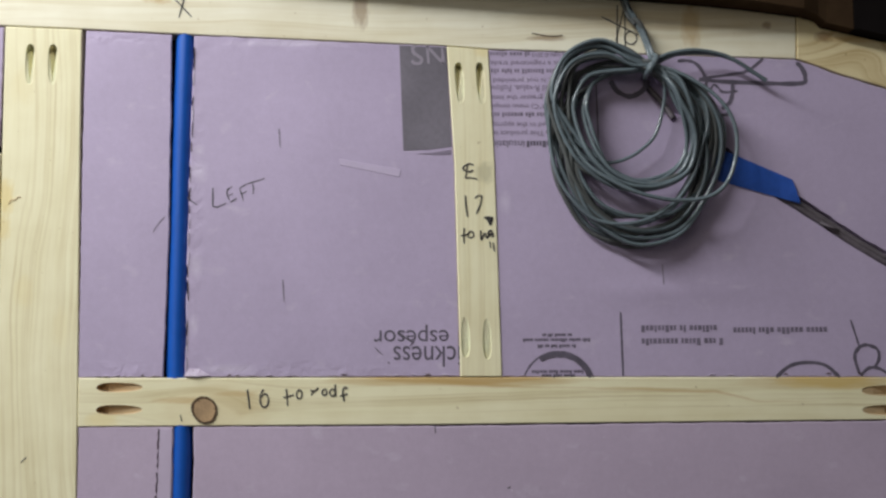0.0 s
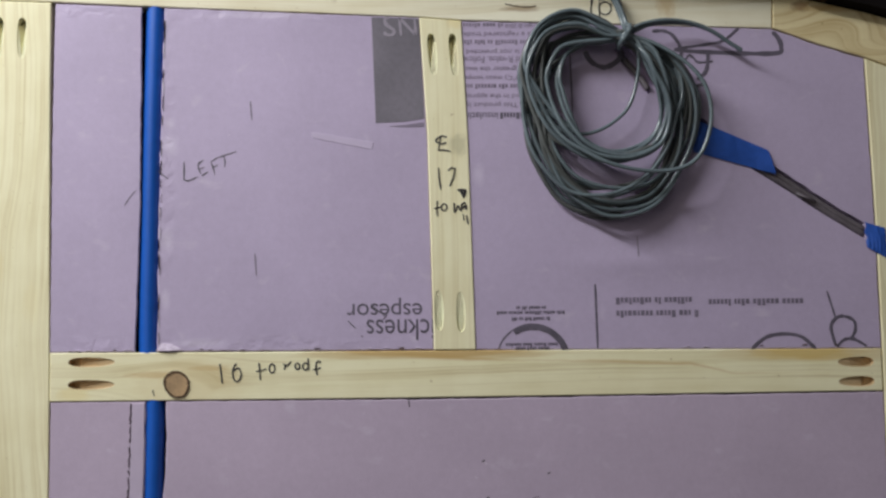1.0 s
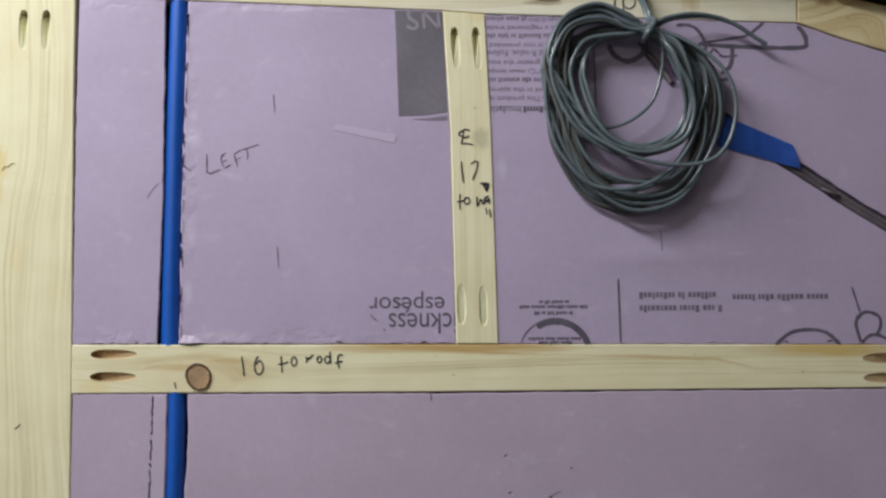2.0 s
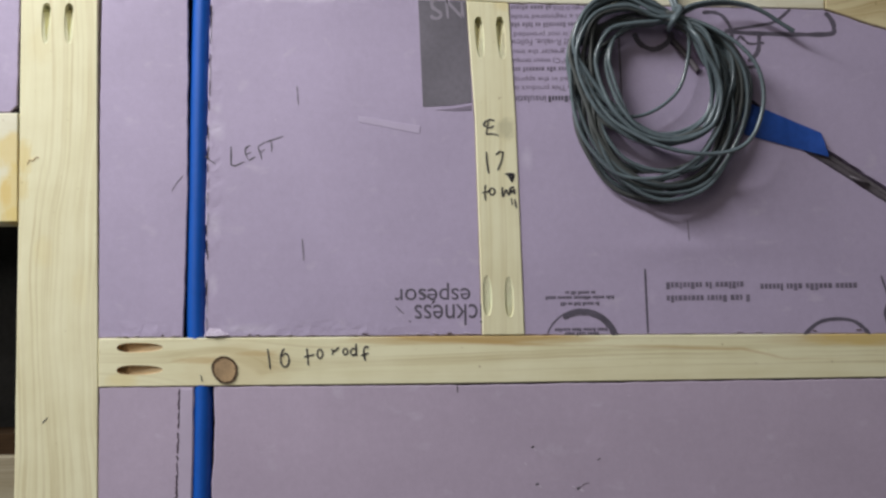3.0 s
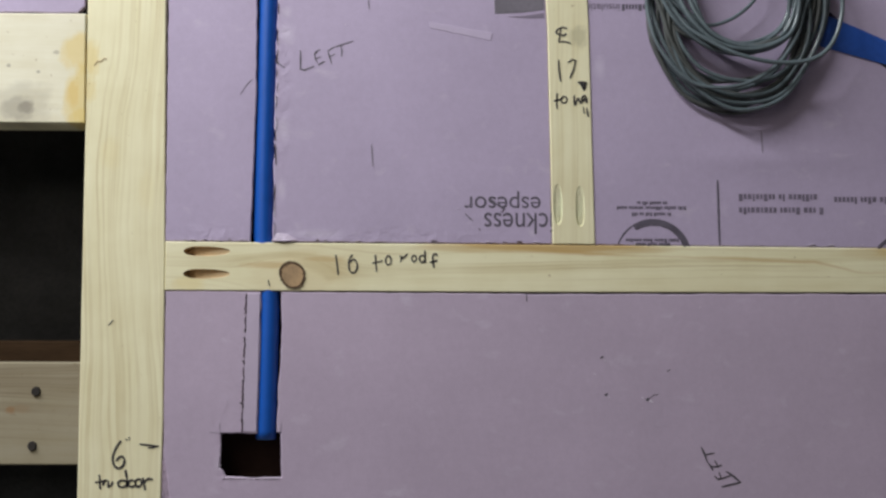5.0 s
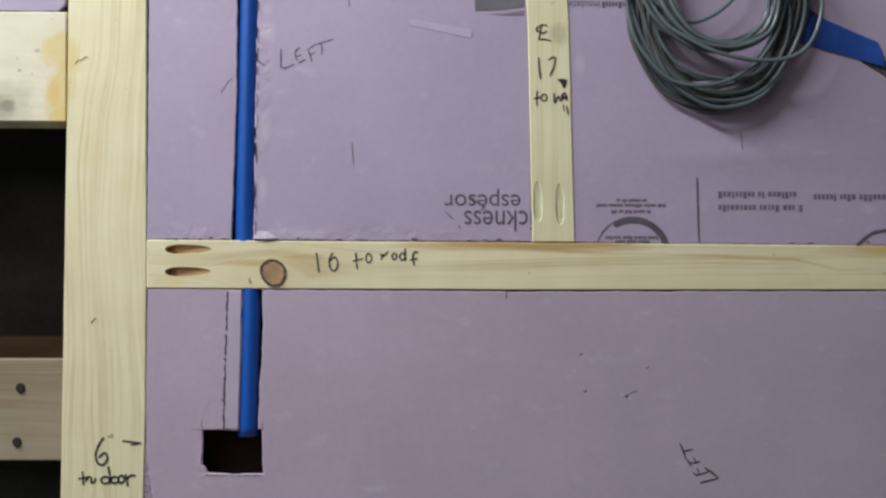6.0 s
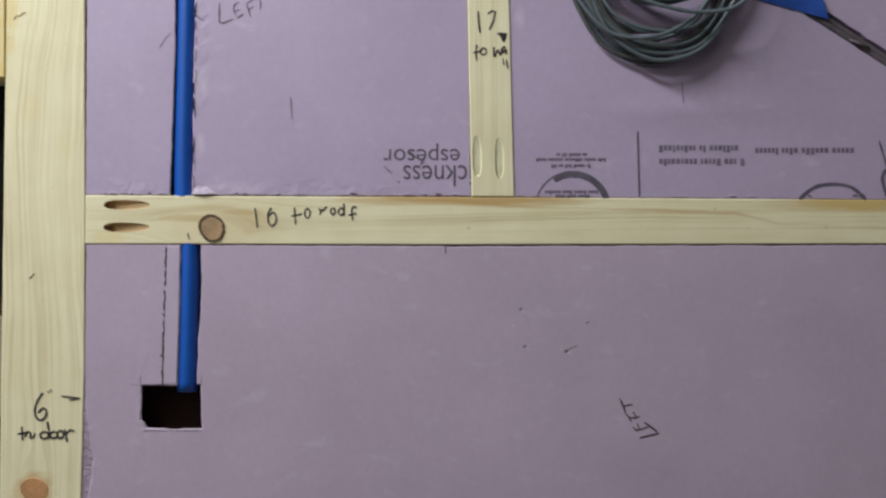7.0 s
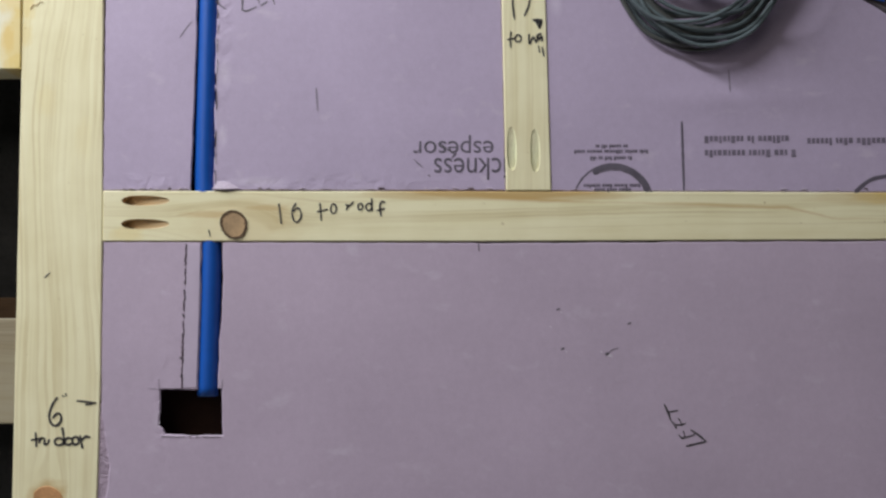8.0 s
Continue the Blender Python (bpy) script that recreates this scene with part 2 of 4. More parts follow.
M_POST = wood_mat("pine_post", "z", PINE, PINE_DARK, 7.7, [(0.331, 1.367, 0.009, 0.011, (0.50, 0.46, 0.30), 0.55), (0.330, 1.470, 0.008, 0.006, GLUE, 0.3)], pitch=0.0046, wander=0.008, depth=0.36)
# widest oval, at x 0.50: shade under the roof, painted into the wood
M_TOP = wood_mat("pine_top_rail", "x", (0.96, 0.91, 0.73), PINE_DARK, 2.9, [(0.228, 1.506, 0.008, 0.020, KNOT, 0.6), (0.058, 1.517, 0.016, 0.008, STREAK_AND_SHADE, 0.7), (0.508, 1.493, 0.010, 0.024, STREAK_AND_SHADE, 0.55), (0.50, 1.500, 0.16, 0.016, STREAK_AND_SHADE, 0.30), (0.385, 1.482, 0.020, 0.003, KNOT, 0.6), (0.573, 1.494, 0.005, 0.004, KNOT, 0.6)], pitch=0.0080, wander=0.010, depth=0.50)
M_SLOPE = wood_mat("pine_sloped_rail", "x", (0.86, 0.74, 0.46), (0.56, 0.40, 0.18), 9.2, [(0.622, 1.484, 0.010, 0.006, KNOT, 0.7), (0.650, 1.482, 0.030, 0.004, STREAK_AND_SHADE, 0.6)], pitch=0.0080, wander=0.045, depth=0.9)
M_HEADER = wood_mat("pine_header", "x", (0.93, 0.885, 0.71), PINE_DARK, 5.5, [(-0.070, 1.352, 0.019, 0.019, GLUE, 0.62), (-0.068, 1.314, 0.017, 0.032, GLUE, 0.70), (-0.076, 1.318, 0.006, 0.012, (0.80, 0.52, 0.12), 0.35), (-0.068, 1.299, 0.012, 0.009, GLUE, 0.5), (-0.116, 1.309, 0.030, 0.022, GREY, 0.22), (-0.120, 1.306, 0.016, 0.012, GREY, 0.35), (-0.113, 1.307, 0.008, 0.006, GREY, 0.5), (-0.128, 1.341, 0.002, 0.0018, GREY, 0.5), (-0.104, 1.336, 0.0018, 0.0015, GREY, 0.5), (-0.140, 1.318, 0.002, 0.002, GREY, 0.5), (-0.090, 1.352, 0.003, 0.002, GREY, 0.4)], pitch=0.012, wander=0.02, depth=0.09, soft=0.40)
# inner board: the same pine in darker colours than the frame
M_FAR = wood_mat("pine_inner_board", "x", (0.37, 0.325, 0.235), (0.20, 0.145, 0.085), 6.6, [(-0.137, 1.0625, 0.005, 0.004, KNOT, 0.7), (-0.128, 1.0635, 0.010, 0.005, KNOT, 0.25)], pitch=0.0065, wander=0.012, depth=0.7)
M_KNOT = plain_mat("knot_wood", (0.50, 0.33, 0.18), 0.6, 0.35, 150, 0, 0.3, 0.0006)
M_KNOT_RED = plain_mat("red_knot_wood", (0.52, 0.27, 0.12), 0.6, 0.35, 130, 0, 0.3, 0.0006)
M_KNOT_RING = plain_mat("knot_ring", (0.10, 0.058, 0.03), 0.7, 0.4, 120)
FOAM = (0.55, 0.458, 0.632)
M_FOAM = foam_mat("lilac_foam", FOAM, 0.0, [(0.0945, 1.3680, 0.010, 0.011), (0.0930, 1.2900, 0.007, 0.012), (0.0945, 1.3860, 0.006, 0.006), (0.0920, 1.2420, 0.005, 0.010), (0.120, 1.2060, 0.030, 0.005), (0.170, 1.4770, 0.06, 0.004), (0.3480, 1.3420, 0.006, 0.012)],
                  [(0.4820, 1.2680, 0.062, 0.0110, 0.0011)])
M_FOAM_LOW = foam_mat("grey_lilac_foam", (0.568, 0.462, 0.594), 3.7)
M_FOAM_CUT = plain_mat("cut_foam", (0.50, 0.385, 0.50), 0.5, 0.25, 90, 0, 0.9, 0.002)
M_INK = plain_mat("pencil_ink", (0.05, 0.045, 0.05), 0.7, 0.3)
M_CUT = plain_mat("dark_foam_cut", (0.085, 0.055, 0.075), 0.8, 0.4, 200)
M_PENCIL = plain_mat("pencil_grey", (0.13, 0.115, 0.14), 0.6, 0.35, 300)
M_FAINT = plain_mat("faint_pencil", (0.27, 0.23, 0.30), 0.6, 0.25, 300)
M_PRINT = plain_mat("print_ink", (0.135, 0.115, 0.155), 0.55, 0.2, 200)
M_PRINT_ROW = plain_mat("printed_row", (0.205, 0.17, 0.235), 0.55, 0.25, 300)
M_PRINT_SOFT = plain_mat("small_print", (0.25, 0.205, 0.28), 0.55, 0.2, 200)
M_LOGO = plain_mat("grey_print_block", (0.190, 0.170, 0.205), 0.5, 0.22, 60)
M_PIPE = plain_mat("blue_plastic", (0.010, 0.105, 0.50), 0.38, 0.12, 30, 0, 0.1, 0.0004)
M_RIM = plain_mat("cut_plastic", (0.10, 0.24, 0.55), 0.5, 0.1, 60)
M_TAPE = plain_mat("blue_tape", (0.026, 0.100, 0.46), 0.5, 0.22, 60, 0, 0.6, 0.0010)
M_WIRE = plain_mat("grey_green_wire", (0.138, 0.172, 0.190), 0.23, 0.25, 60, 0, 0.15, 0.0003)
# darker wire for the dark ends, and as painted shade on long turns
M_WIRE_DARK_SHADED = plain_mat("dark_and_shaded_wire", (0.092, 0.098, 0.096), 0.45, 0.3, 60)
M_CABLE = plain_mat("grey_cable", (0.17, 0.145, 0.165), 0.5, 0.3, 90)
M_STEEL = plain_mat("dark_steel", (0.035, 0.03, 0.028), 0.6, 0.3, 200, 0.3)
M_SCUFF = plain_mat("pale_scuff", (0.72, 0.65, 0.75), 0.35, 0.08, 100)
M_BRUISE = plain_mat("bruised_foam", (0.575, 0.48, 0.62), 0.36, 0.06, 60, 0, 0.12, 0.0005)
M_DRILLED = plain_mat("drilled_wood", (0.60, 0.43, 0.24), 0.8, 0.3, 160, 0, 0.6, 0.001, (0.5, 1, 3))
M_ROUGH = plain_mat("rough_bored_wood", (0.96, 0.87, 0.58), 0.8, 0.16, 220, 0, 0.8, 0.0012, (3, 1, 0.6))
M_STRIP = plain_mat("rubbed_foam", (0.572, 0.480, 0.645), 0.45, 0.06, 100)
M_SHAPE = plain_mat("pale_print", (0.33, 0.29, 0.35), 0.5, 0.15, 120)
M_FILM = plain_mat("torn_film", (0.60, 0.50, 0.64), 0.25, 0.2, 200, 0, 0.8, 0.001)
M_ROOF = plain_mat("dark_brown_roof", (0.052, 0.031, 0.017), 0.95, 0.3, 20, spec=0.05)
M_BLACK = plain_mat("black_sheet", (0.010, 0.008, 0.008), 0.95, 0.3, 20, spec=0.05)
M_FABRIC = plain_mat("black_fabric", (0.085, 0.085, 0.088), 0.9, 0.3, 60, 0, 0.5, 0.002)
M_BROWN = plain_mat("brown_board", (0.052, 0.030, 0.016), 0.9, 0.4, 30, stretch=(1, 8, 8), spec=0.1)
M_PLASTER = plain_mat("workshop_plaster", (0.42, 0.42, 0.42), 0.9, 0.06, 8)
M_CONCRETE = plain_mat("workshop_concrete", (0.30, 0.29, 0.28), 0.85, 0.15, 6)
M_CUTOUT_SHADE = plain_mat("cutout_shade", (0.034, 0.019, 0.013), 0.9, 0.3, 20, spec=0.1)
M_CABIN_SHADE = plain_mat("cabin_shade", (0.012, 0.010, 0.009), 0.95, 0.2, 10)


# ---- building helpers ----
def obj(name, verts, faces, material, parent=None, label="", smooth=False):
    me = bpy.data.meshes.new(name)
    me.from_pydata([tuple(v) for v in verts], [], faces)
    me.update()
    bm = bmesh.new()
    bm.from_mesh(me)
    bmesh.ops.recalc_face_normals(bm, faces=bm.faces)
    for f in bm.faces:
        f.smooth = smooth
    bm.to_mesh(me)
    bm.free()
    me.materials.append(material)
    ob = new(name, me)
    if parent:
        ob.parent = parent
    if label:
        tagged(ob, label)
    return ob


def part(name, bm, material, parent=None, label="", smooth=False):
    bmesh.ops.recalc_face_normals(bm, faces=bm.faces)
    me = bpy.data.meshes.new(name)
    for f in bm.faces:
        f.smooth = smooth
    bm.to_mesh(me)
    bm.free()
    me.materials.append(material)
    ob = new(name, me)
    if parent:
        ob.parent = parent
    if label:
        tagged(ob, label)
    return ob


def box_bm(x0, x1, y0, y1, z0, z1, bevel=0.0):
    bm = bmesh.new()
    bmesh.ops.create_cube(bm, size=1, matrix=Matrix.LocRotScale(((x0 + x1) / 2, (y0 + y1) / 2, (z0 + z1) / 2), None, (x1 - x0, y1 - y0, z1 - z0)))
    if bevel:
        bmesh.ops.bevel(bm, geom=bm.edges[:], offset=bevel, segments=2, affect="EDGES", profile=0.5)
    return bm


def area2(loop):
    return sum(a[0] * b[1] - b[0] * a[1] for a, b in zip(loop, loop[1:] + loop[:1]))


def inset(loop, d):
    """The outline moved inwards by d (outwards where d is negative)."""
    s = 1 if area2(loop) > 0 else -1
    out = []
    n = len(loop)
    for i in range(n):
        a, b, c = Vector(loop[i - 1]), Vector(loop[i]), Vector(loop[(i + 1) % n])
        e1, e2 = (b - a).normalized(), (c - b).normalized()
        n1, n2 = Vector((-e1.y, e1.x)) * s, Vector((-e2.y, e2.x)) * s
        k = n1 + n2
        k = k / max(0.3, k.dot(n1)) if k.length > 1e-6 else n1
        out.append(tuple(b + k * d))
    return out


def ragged(loop, step, amount, seed):
    """The outline cut into short steps and made uneven."""
    out = []
    n = len(loop)
    for i in range(n):
        a, b = Vector(loop[i]), Vector(loop[(i + 1) % n])
        k = max(1, int((b - a).length / step))
        nrm = Vector((-(b - a).y, (b - a).x)).normalized()
        for j in range(k):
            q = a.lerp(b, j / k)
            w = noise.noise((q.x * 90 + seed, q.y * 90, seed)) + 0.6 * noise.noise((q.x * 330, q.y * 330 + seed, seed))
            out.append(tuple(q + nrm * w * amount * (0.0 if j == 0 else 1.0)))
    return out


def slab(name, outline, y0, y1, material, parent=None, label="", chamfer=0.0008, holes=(), pockets=(), undercut=0.0, inside=None):
    """A board or panel: an outline in x and z from y0 (front) to y1. holes go right through;
    pockets are (loop, depths, shrink): recesses with a floor."""
    bm = bmesh.new()
    front = inset(outline, chamfer)
    rim = [bm.verts.new((x, y0, z)) for x, z in front]
    side = [bm.verts.new((x, y0 + chamfer, z)) for x, z in outline]
    back = [bm.verts.new((x, y1, z)) for x, z in (inset(outline, undercut) if undercut else outline)]
    edges = []
    n = len(outline)
    for i in range(n):
        j = (i + 1) % n
        bm.faces.new((rim[i], rim[j], side[j], side[i]))
        bm.faces.new((side[i], side[j], back[j], back[i]))
        edges.append(bm.edges.get((rim[i], rim[j])))
    for loop in holes:
        top = [bm.verts.new((x, y0, z)) for x, z in loop]
        low = [bm.verts.new((x, y1, z)) for x, z in loop]
        for i in range(len(loop)):
            j = (i + 1) % len(loop)
            bm.faces.new((top[i], top[j], low[j], low[i]))
            edges.append(bm.edges.get((top[i], top[j])))
    for loop, depths, shrink in pockets:
        top = [bm.verts.new((x, y0, z)) for x, z in loop]
        inner = inset(loop, shrink)
        low = [bm.verts.new((x, y0 + d, z)) for (x, z), d in zip(inner, depths)]
        for i in range(len(loop)):
            j = (i + 1) % len(loop)
            bm.faces.new((top[i], top[j], low[j], low[i])).material_index = 1 if inside else 0
            edges.append(bm.edges.get((top[i], top[j])))
        fl = bm.faces.new(low)
        fl.material_index = 1 if inside else 0
        bmesh.ops.triangulate(bm, faces=[fl])
    bmesh.ops.triangle_fill(bm, use_beauty=True, use_dissolve=False, edges=edges)
    if not holes and not undercut:
        fb = bm.faces.new(back)
        bmesh.ops.triangulate(bm, faces=[fb])
    ob = part(name, bm, material, parent, label)
    if inside:
        ob.data.materials.append(inside)
    return ob


def pocket(x, z, ang, length, width, depth=0.011, taper=0.35, blunt=0.6, ramp_depth=0.0):
    """A pocket-screw recess: a drilled ramp whose deep end lies at (x, z) and which runs out along ang (degrees)."""
    loop, depths = [], []
    ca, sa = math.cos(radians(ang)), math.sin(radians(ang))
    for i in range(28):
        a = 2 * math.pi * i / 28
        u = 0.5 - 0.5 * math.copysign(abs(math.cos(a)) ** 0.75, math.cos(a))
        v = math.copysign(abs(math.sin(a)) ** blunt, math.sin(a)) * width / 2 * (1.0 - taper * u)
        loop.append((x + ca * u * length - sa * v, z + sa * u * length + ca * v))
        depths.append(0.0004 + (ramp_depth * (1 - u) if ramp_depth and u >= 0.18 else depth * (1.15 if u < 0.28 else 0.75 * (1 - u))))
    return loop, depths, 0.0008


def tube(name, pts, r, material, parent=None, label="", sides=8, closed=False, flat=1.0):
    """A round strand along points."""
    P = [Vector(p) for p in pts]
    n = len(P)
    verts, faces = [], []
    up = None
    for i in range(n):
        a, b = (P[i - 1], P[(i + 1) % n]) if closed else (P[max(0, i - 1)], P[min(n - 1, i + 1)])
        t = (b - a).normalized()
        if up is None:
            up = t.orthogonal().normalized()
        up = (up - t * up.dot(t)).normalized()
        sd = t.cross(up)
        for k in range(sides):
            w = 2 * math.pi * k / sides
            verts.append(P[i] + (up * math.cos(w) + sd * math.sin(w) * flat) * r)
    for i in range(n if closed else n - 1):
        j = (i + 1) % n
        # close the seam at the nearest turn of the ring
        off = 0
        if closed and j == 0:
            off = min(range(sides), key=lambda o: (verts[i * sides] - verts[o]).length)
        for k in range(sides):
            faces.append((i * sides + k, i * sides + (k + 1) % sides, j * sides + (k + 1 + off) % sides, j * sides + (k + off) % sides))
    if not closed:
        faces.append(tuple(range(sides))[::-1])
        faces.append(tuple((n - 1) * sides + k for k in range(sides)))
    return obj(name, verts, faces, material, parent, label, True)


def smooth_path(pts, per=8, closed=False):
    """A smooth curve through points (Catmull-Rom)."""
    P = [Vector(p) for p in pts]
    n = len(P)
    out = []
    for i in range(n if closed else n - 1):
        if closed:
            a, b, c, d = P[i - 1], P[i], P[(i + 1) % n], P[(i + 2) % n]
        else:
            a, b, c, d = P[max(0, i - 1)], P[i], P[i + 1], P[min(n - 1, i + 2)]
        for k in range(per):
            t = k / per
            out.append(0.5 * (2 * b + (c - a) * t + (2 * a - 5 * b + 4 * c - d) * t * t + (3 * b - a - 3 * c + d) * t ** 3))
    if not closed:
        out.append(P[-1])
    return out


def strokes(name, lines, width, y, material, parent, label="", curved=False):
    """Pen strokes lying on a face at depth y; each is a run of (x, z)."""
    bm = bmesh.new()
    for li, line in enumerate(lines):
        P = [Vector((p[0], p[1])) for p in line]
        if curved and len(P) > 2:
            P = [Vector((q.x, q.y)) for q in smooth_path([(p.x, p.y, 0) for p in P], 6)]
        else:
            Q = []
            for a, b in zip(P, P[1:]):
                k = max(1, int((b - a).length / 0.003))
                Q += [a.lerp(b, i / k) for i in range(k)]
            P = Q + [P[-1]]
        rows = []
        for i, p in enumerate(P):
            t = (P[min(i + 1, len(P) - 1)] - P[max(0, i - 1)])
            t = t.normalized() if t.length > 1e-9 else Vector((1, 0))
            nrm = Vector((-t.y, t.x))
            w = width / 2 * (0.85 + 0.4 * noise.noise((p.x * 400, p.y * 400, li)))
            if i in (0, len(P) - 1):
                w *= 0.6
            rows.append([bm.verts.new((q.x, yy, q.y)) for yy in (y - 0.0002, y + 0.0006) for q in (p + nrm * w, p - nrm * w)])
        for a, b in zip(rows, rows[1:]):
            bm.faces.new((a[0], a[1], b[1], b[0]))
            bm.faces.new((a[0], b[0], b[2], a[2]))
            bm.faces.new((a[1], a[3], b[3], b[1]))
        for r in (rows[0], rows[-1]):
            bm.faces.new((r[0], r[1], r[3], r[2]))
    return part(name, bm, material, parent, label)


def bars(name, rects, y, material, parent, label="", seed=0):
    """Rows of print too small to read, as plain bars: (x0, x1, z0, z1)."""
    rnd_b = random.Random(seed)
    bm = bmesh.new()
    for x0, x1, z0, z1 in rects:
        h, x, left_over = z1 - z0, x0, rnd_b.randint(2, 9)
        while x < x1 - 0.3 * h:
            w, k = rnd_b.choice((0.30, 0.40, 0.46, 0.52)) * h, rnd_b.choice((0.72, 0.72, 0.72, 1.0))
            bmesh.ops.create_cube(bm, size=1, matrix=Matrix.LocRotScale((x + w / 2, y + 0.0002, z1 - k * h / 2), None, (w, 0.0008, k * h)))
            x += w + 0.17 * h
            left_over -= 1
            if left_over == 0:
                x, left_over = x + 0.38 * h, rnd_b.randint(2, 9)
    return tagged(part(name, bm, material, parent, label), kind="stuff")


def lettering(name, words, x0, x1, z0, z1, y, material, parent, label=""):
    """Printed words, upside down, fitted into a rectangle of the face."""
    cu = bpy.data.curves.new(name, "FONT")
    cu.body, cu.extrude = words, 0.001
    tmp = new(name + "_text", cu)
    bpy.context.view_layer.update()
    me = bpy.data.meshes.new_from_object(tmp.evaluated_get(bpy.context.evaluated_depsgraph_get()))
    bpy.data.objects.remove(tmp)
    xs, ys = [v.co.x for v in me.vertices], [v.co.y for v in me.vertices]
    for v in me.vertices:
        u, w = (v.co.x - min(xs)) / (max(xs) - min(xs)), (v.co.y - min(ys)) / (max(ys) - min(ys))
        v.co = Vector((x1 - u * (x1 - x0), y + (0.0003 if v.co.z < 0 else -0.0002), z1 - w * (z1 - z0)))
    bm = bmesh.new()
    bm.from_mesh(me)
    return part(name, bm, material, parent, label)


# ---- the workshop round the wall ----
def setting(name, x0, x1, y0, y1, z0, z1, material, label):
    return tagged(part(name, box_bm(x0, x1, y0, y1, z0, z1), material), label, "setting", kind="structure")


setting("floor", -2.6, 3.2, -3.2, 2.2, -0.1, 0.0, M_CONCRETE, "bare grey concrete workshop floor")
setting("ceiling", -2.6, 3.2, -3.2, 2.2, 2.8, 2.9, M_PLASTER, "plain pale workshop ceiling")
setting("wall_south", -2.6, 3.2, -3.3, -3.2, 0, 2.8, M_PLASTER, "plain pale workshop wall")
setting("wall_west", -2.7, -2.6, -3.2, 2.2, 0, 2.8, M_PLASTER, "plain pale workshop wall")
setting("wall_east", 3.2, 3.3, -3.2, 2.2, 0, 2.8, M_PLASTER, "plain pale workshop wall")
setting("wall_north", -2.6, 3.2, 2.2, 2.3, 0, 2.8, M_PLASTER, "plain pale workshop wall")

# ---- the framed wall of pine boards ----
frame_wall = tagged(new("pine_frame"), "pale pine side frame joined with pocket screws", "frame")
T = 0.019
slab("stile", ragged([(-0.0625, 0.0), (-0.0020, 0.0), (0.0002, 0.96), (0.0014, 1.06), (0.0, 1.2), (-0.003, 1.4), (-0.0035, 1.4878), (-0.0665, 1.4903), (-0.0655, 1.30)], 0.03, 0.0002, 3), 0.0, T, M_STILE, frame_wall, "wide pale pine upright board",
     inside=M_ROUGH, pockets=[pocket(-0.0455, 1.4755, -90, 0.034, 0.0082, 0.0085, 0.15, 0.65, 0.0012), pocket(-0.027, 1.4752, -90, 0.034, 0.0082, 0.0085, 0.15, 0.65, 0.0012)])
stile = bpy.data.objects["stile"]
slab("rail", [(0.0007, 1.1607), (0.29, 1.1600), (0.45, 1.1603), (0.6785, 1.1607), (0.6785, 1.1952), (0.45, 1.1970), (0.31, 1.1979), (0.13, 1.1987), (0.0003, 1.1997)], 0.0, T, M_RAIL, frame_wall, "long pale pine cross rail with knot",
     inside=M_DRILLED, pockets=[pocket(0.0150, 1.1919, 0, 0.037, 0.0090, 0.0070, 0.30, 0.95, 0.0062), pocket(0.0150, 1.1739, 0, 0.037, 0.0090, 0.0070, 0.30, 0.95, 0.0062), pocket(0.6715, 1.1845, 180, 0.030, 0.0098, 0.0045, 0.30, 0.95), pocket(0.6715, 1.1685, 180, 0.030, 0.0098, 0.0045, 0.30, 0.95)])
rail = bpy.data.objects["rail"]
slab("post", [(0.3093, 1.1984), (0.3435, 1.1982), (0.3395, 1.376), (0.3352, 1.4718), (0.3002, 1.4745), (0.3058, 1.376)], -0.0004, T, M_POST, frame_wall, "narrow pale pine upright between rails",
     inside=M_ROUGH, pockets=[pocket(0.3094, 1.4610, -86, 0.035, 0.0080, 0.0085, 0.15, 0.65, 0.0012), pocket(0.3272, 1.4610, -86, 0.036, 0.0080, 0.0085, 0.15, 0.65, 0.0012), pocket(0.3140, 1.2140, 91, 0.033, 0.0078, 0.0008, 0.1, 0.9), pocket(0.3318, 1.2125, 91, 0.033, 0.0078, 0.0011, 0.1, 0.9)])
post = bpy.data.objects["post"]
slab("top_rail", [(-0.60, 1.510), (-0.0665, 1.4910), (-0.003, 1.4884), (0.097, 1.4835), (0.30, 1.4752), (0.3352, 1.4725), (0.457, 1.4690), (0.5972, 1.4650), (0.5982, 1.5015), (0.553, 1.5072), (0.505, 1.5117), (0.411, 1.5182), (0.34, 1.5217), (0.176, 1.5260), (0.0, 1.5290), (-0.60, 1.545)], 0.0, T, M_TOP, frame_wall, "pale pine top rail, its upper edge in shade")
top_rail = bpy.data.objects["top_rail"]
slab("sloped_rail", [(0.5980, 1.4652), (0.636, 1.4515), (0.677, 1.4395), (0.75, 1.412), (1.10, 1.255), (1.12, 1.300), (0.80, 1.442), (0.678, 1.4785), (0.647, 1.4855), (0.6185, 1.4918), (0.6140, 1.4972), (0.5990, 1.5014)], -0.0006, T, M_SLOPE, frame_wall, "sloping pine rail with curved growth rings")
slab("stile", [(0.681, 0.0), (0.745, 0.0), (0.745, 1.4130), (0.6755, 1.4390), (0.679, 1.295), (0.6795, 1.20)], 0.0, T, M_STILE, frame_wall, "pale pine upright at the rail's end")
slab("header", [(-0.62, 1.2960), (-0.0658, 1.2945), (-0.0672, 1.3838), (-0.62, 1.3840)], -0.0008, 0.036, M_HEADER, frame_wall, "pale header board with yellow glue stain")

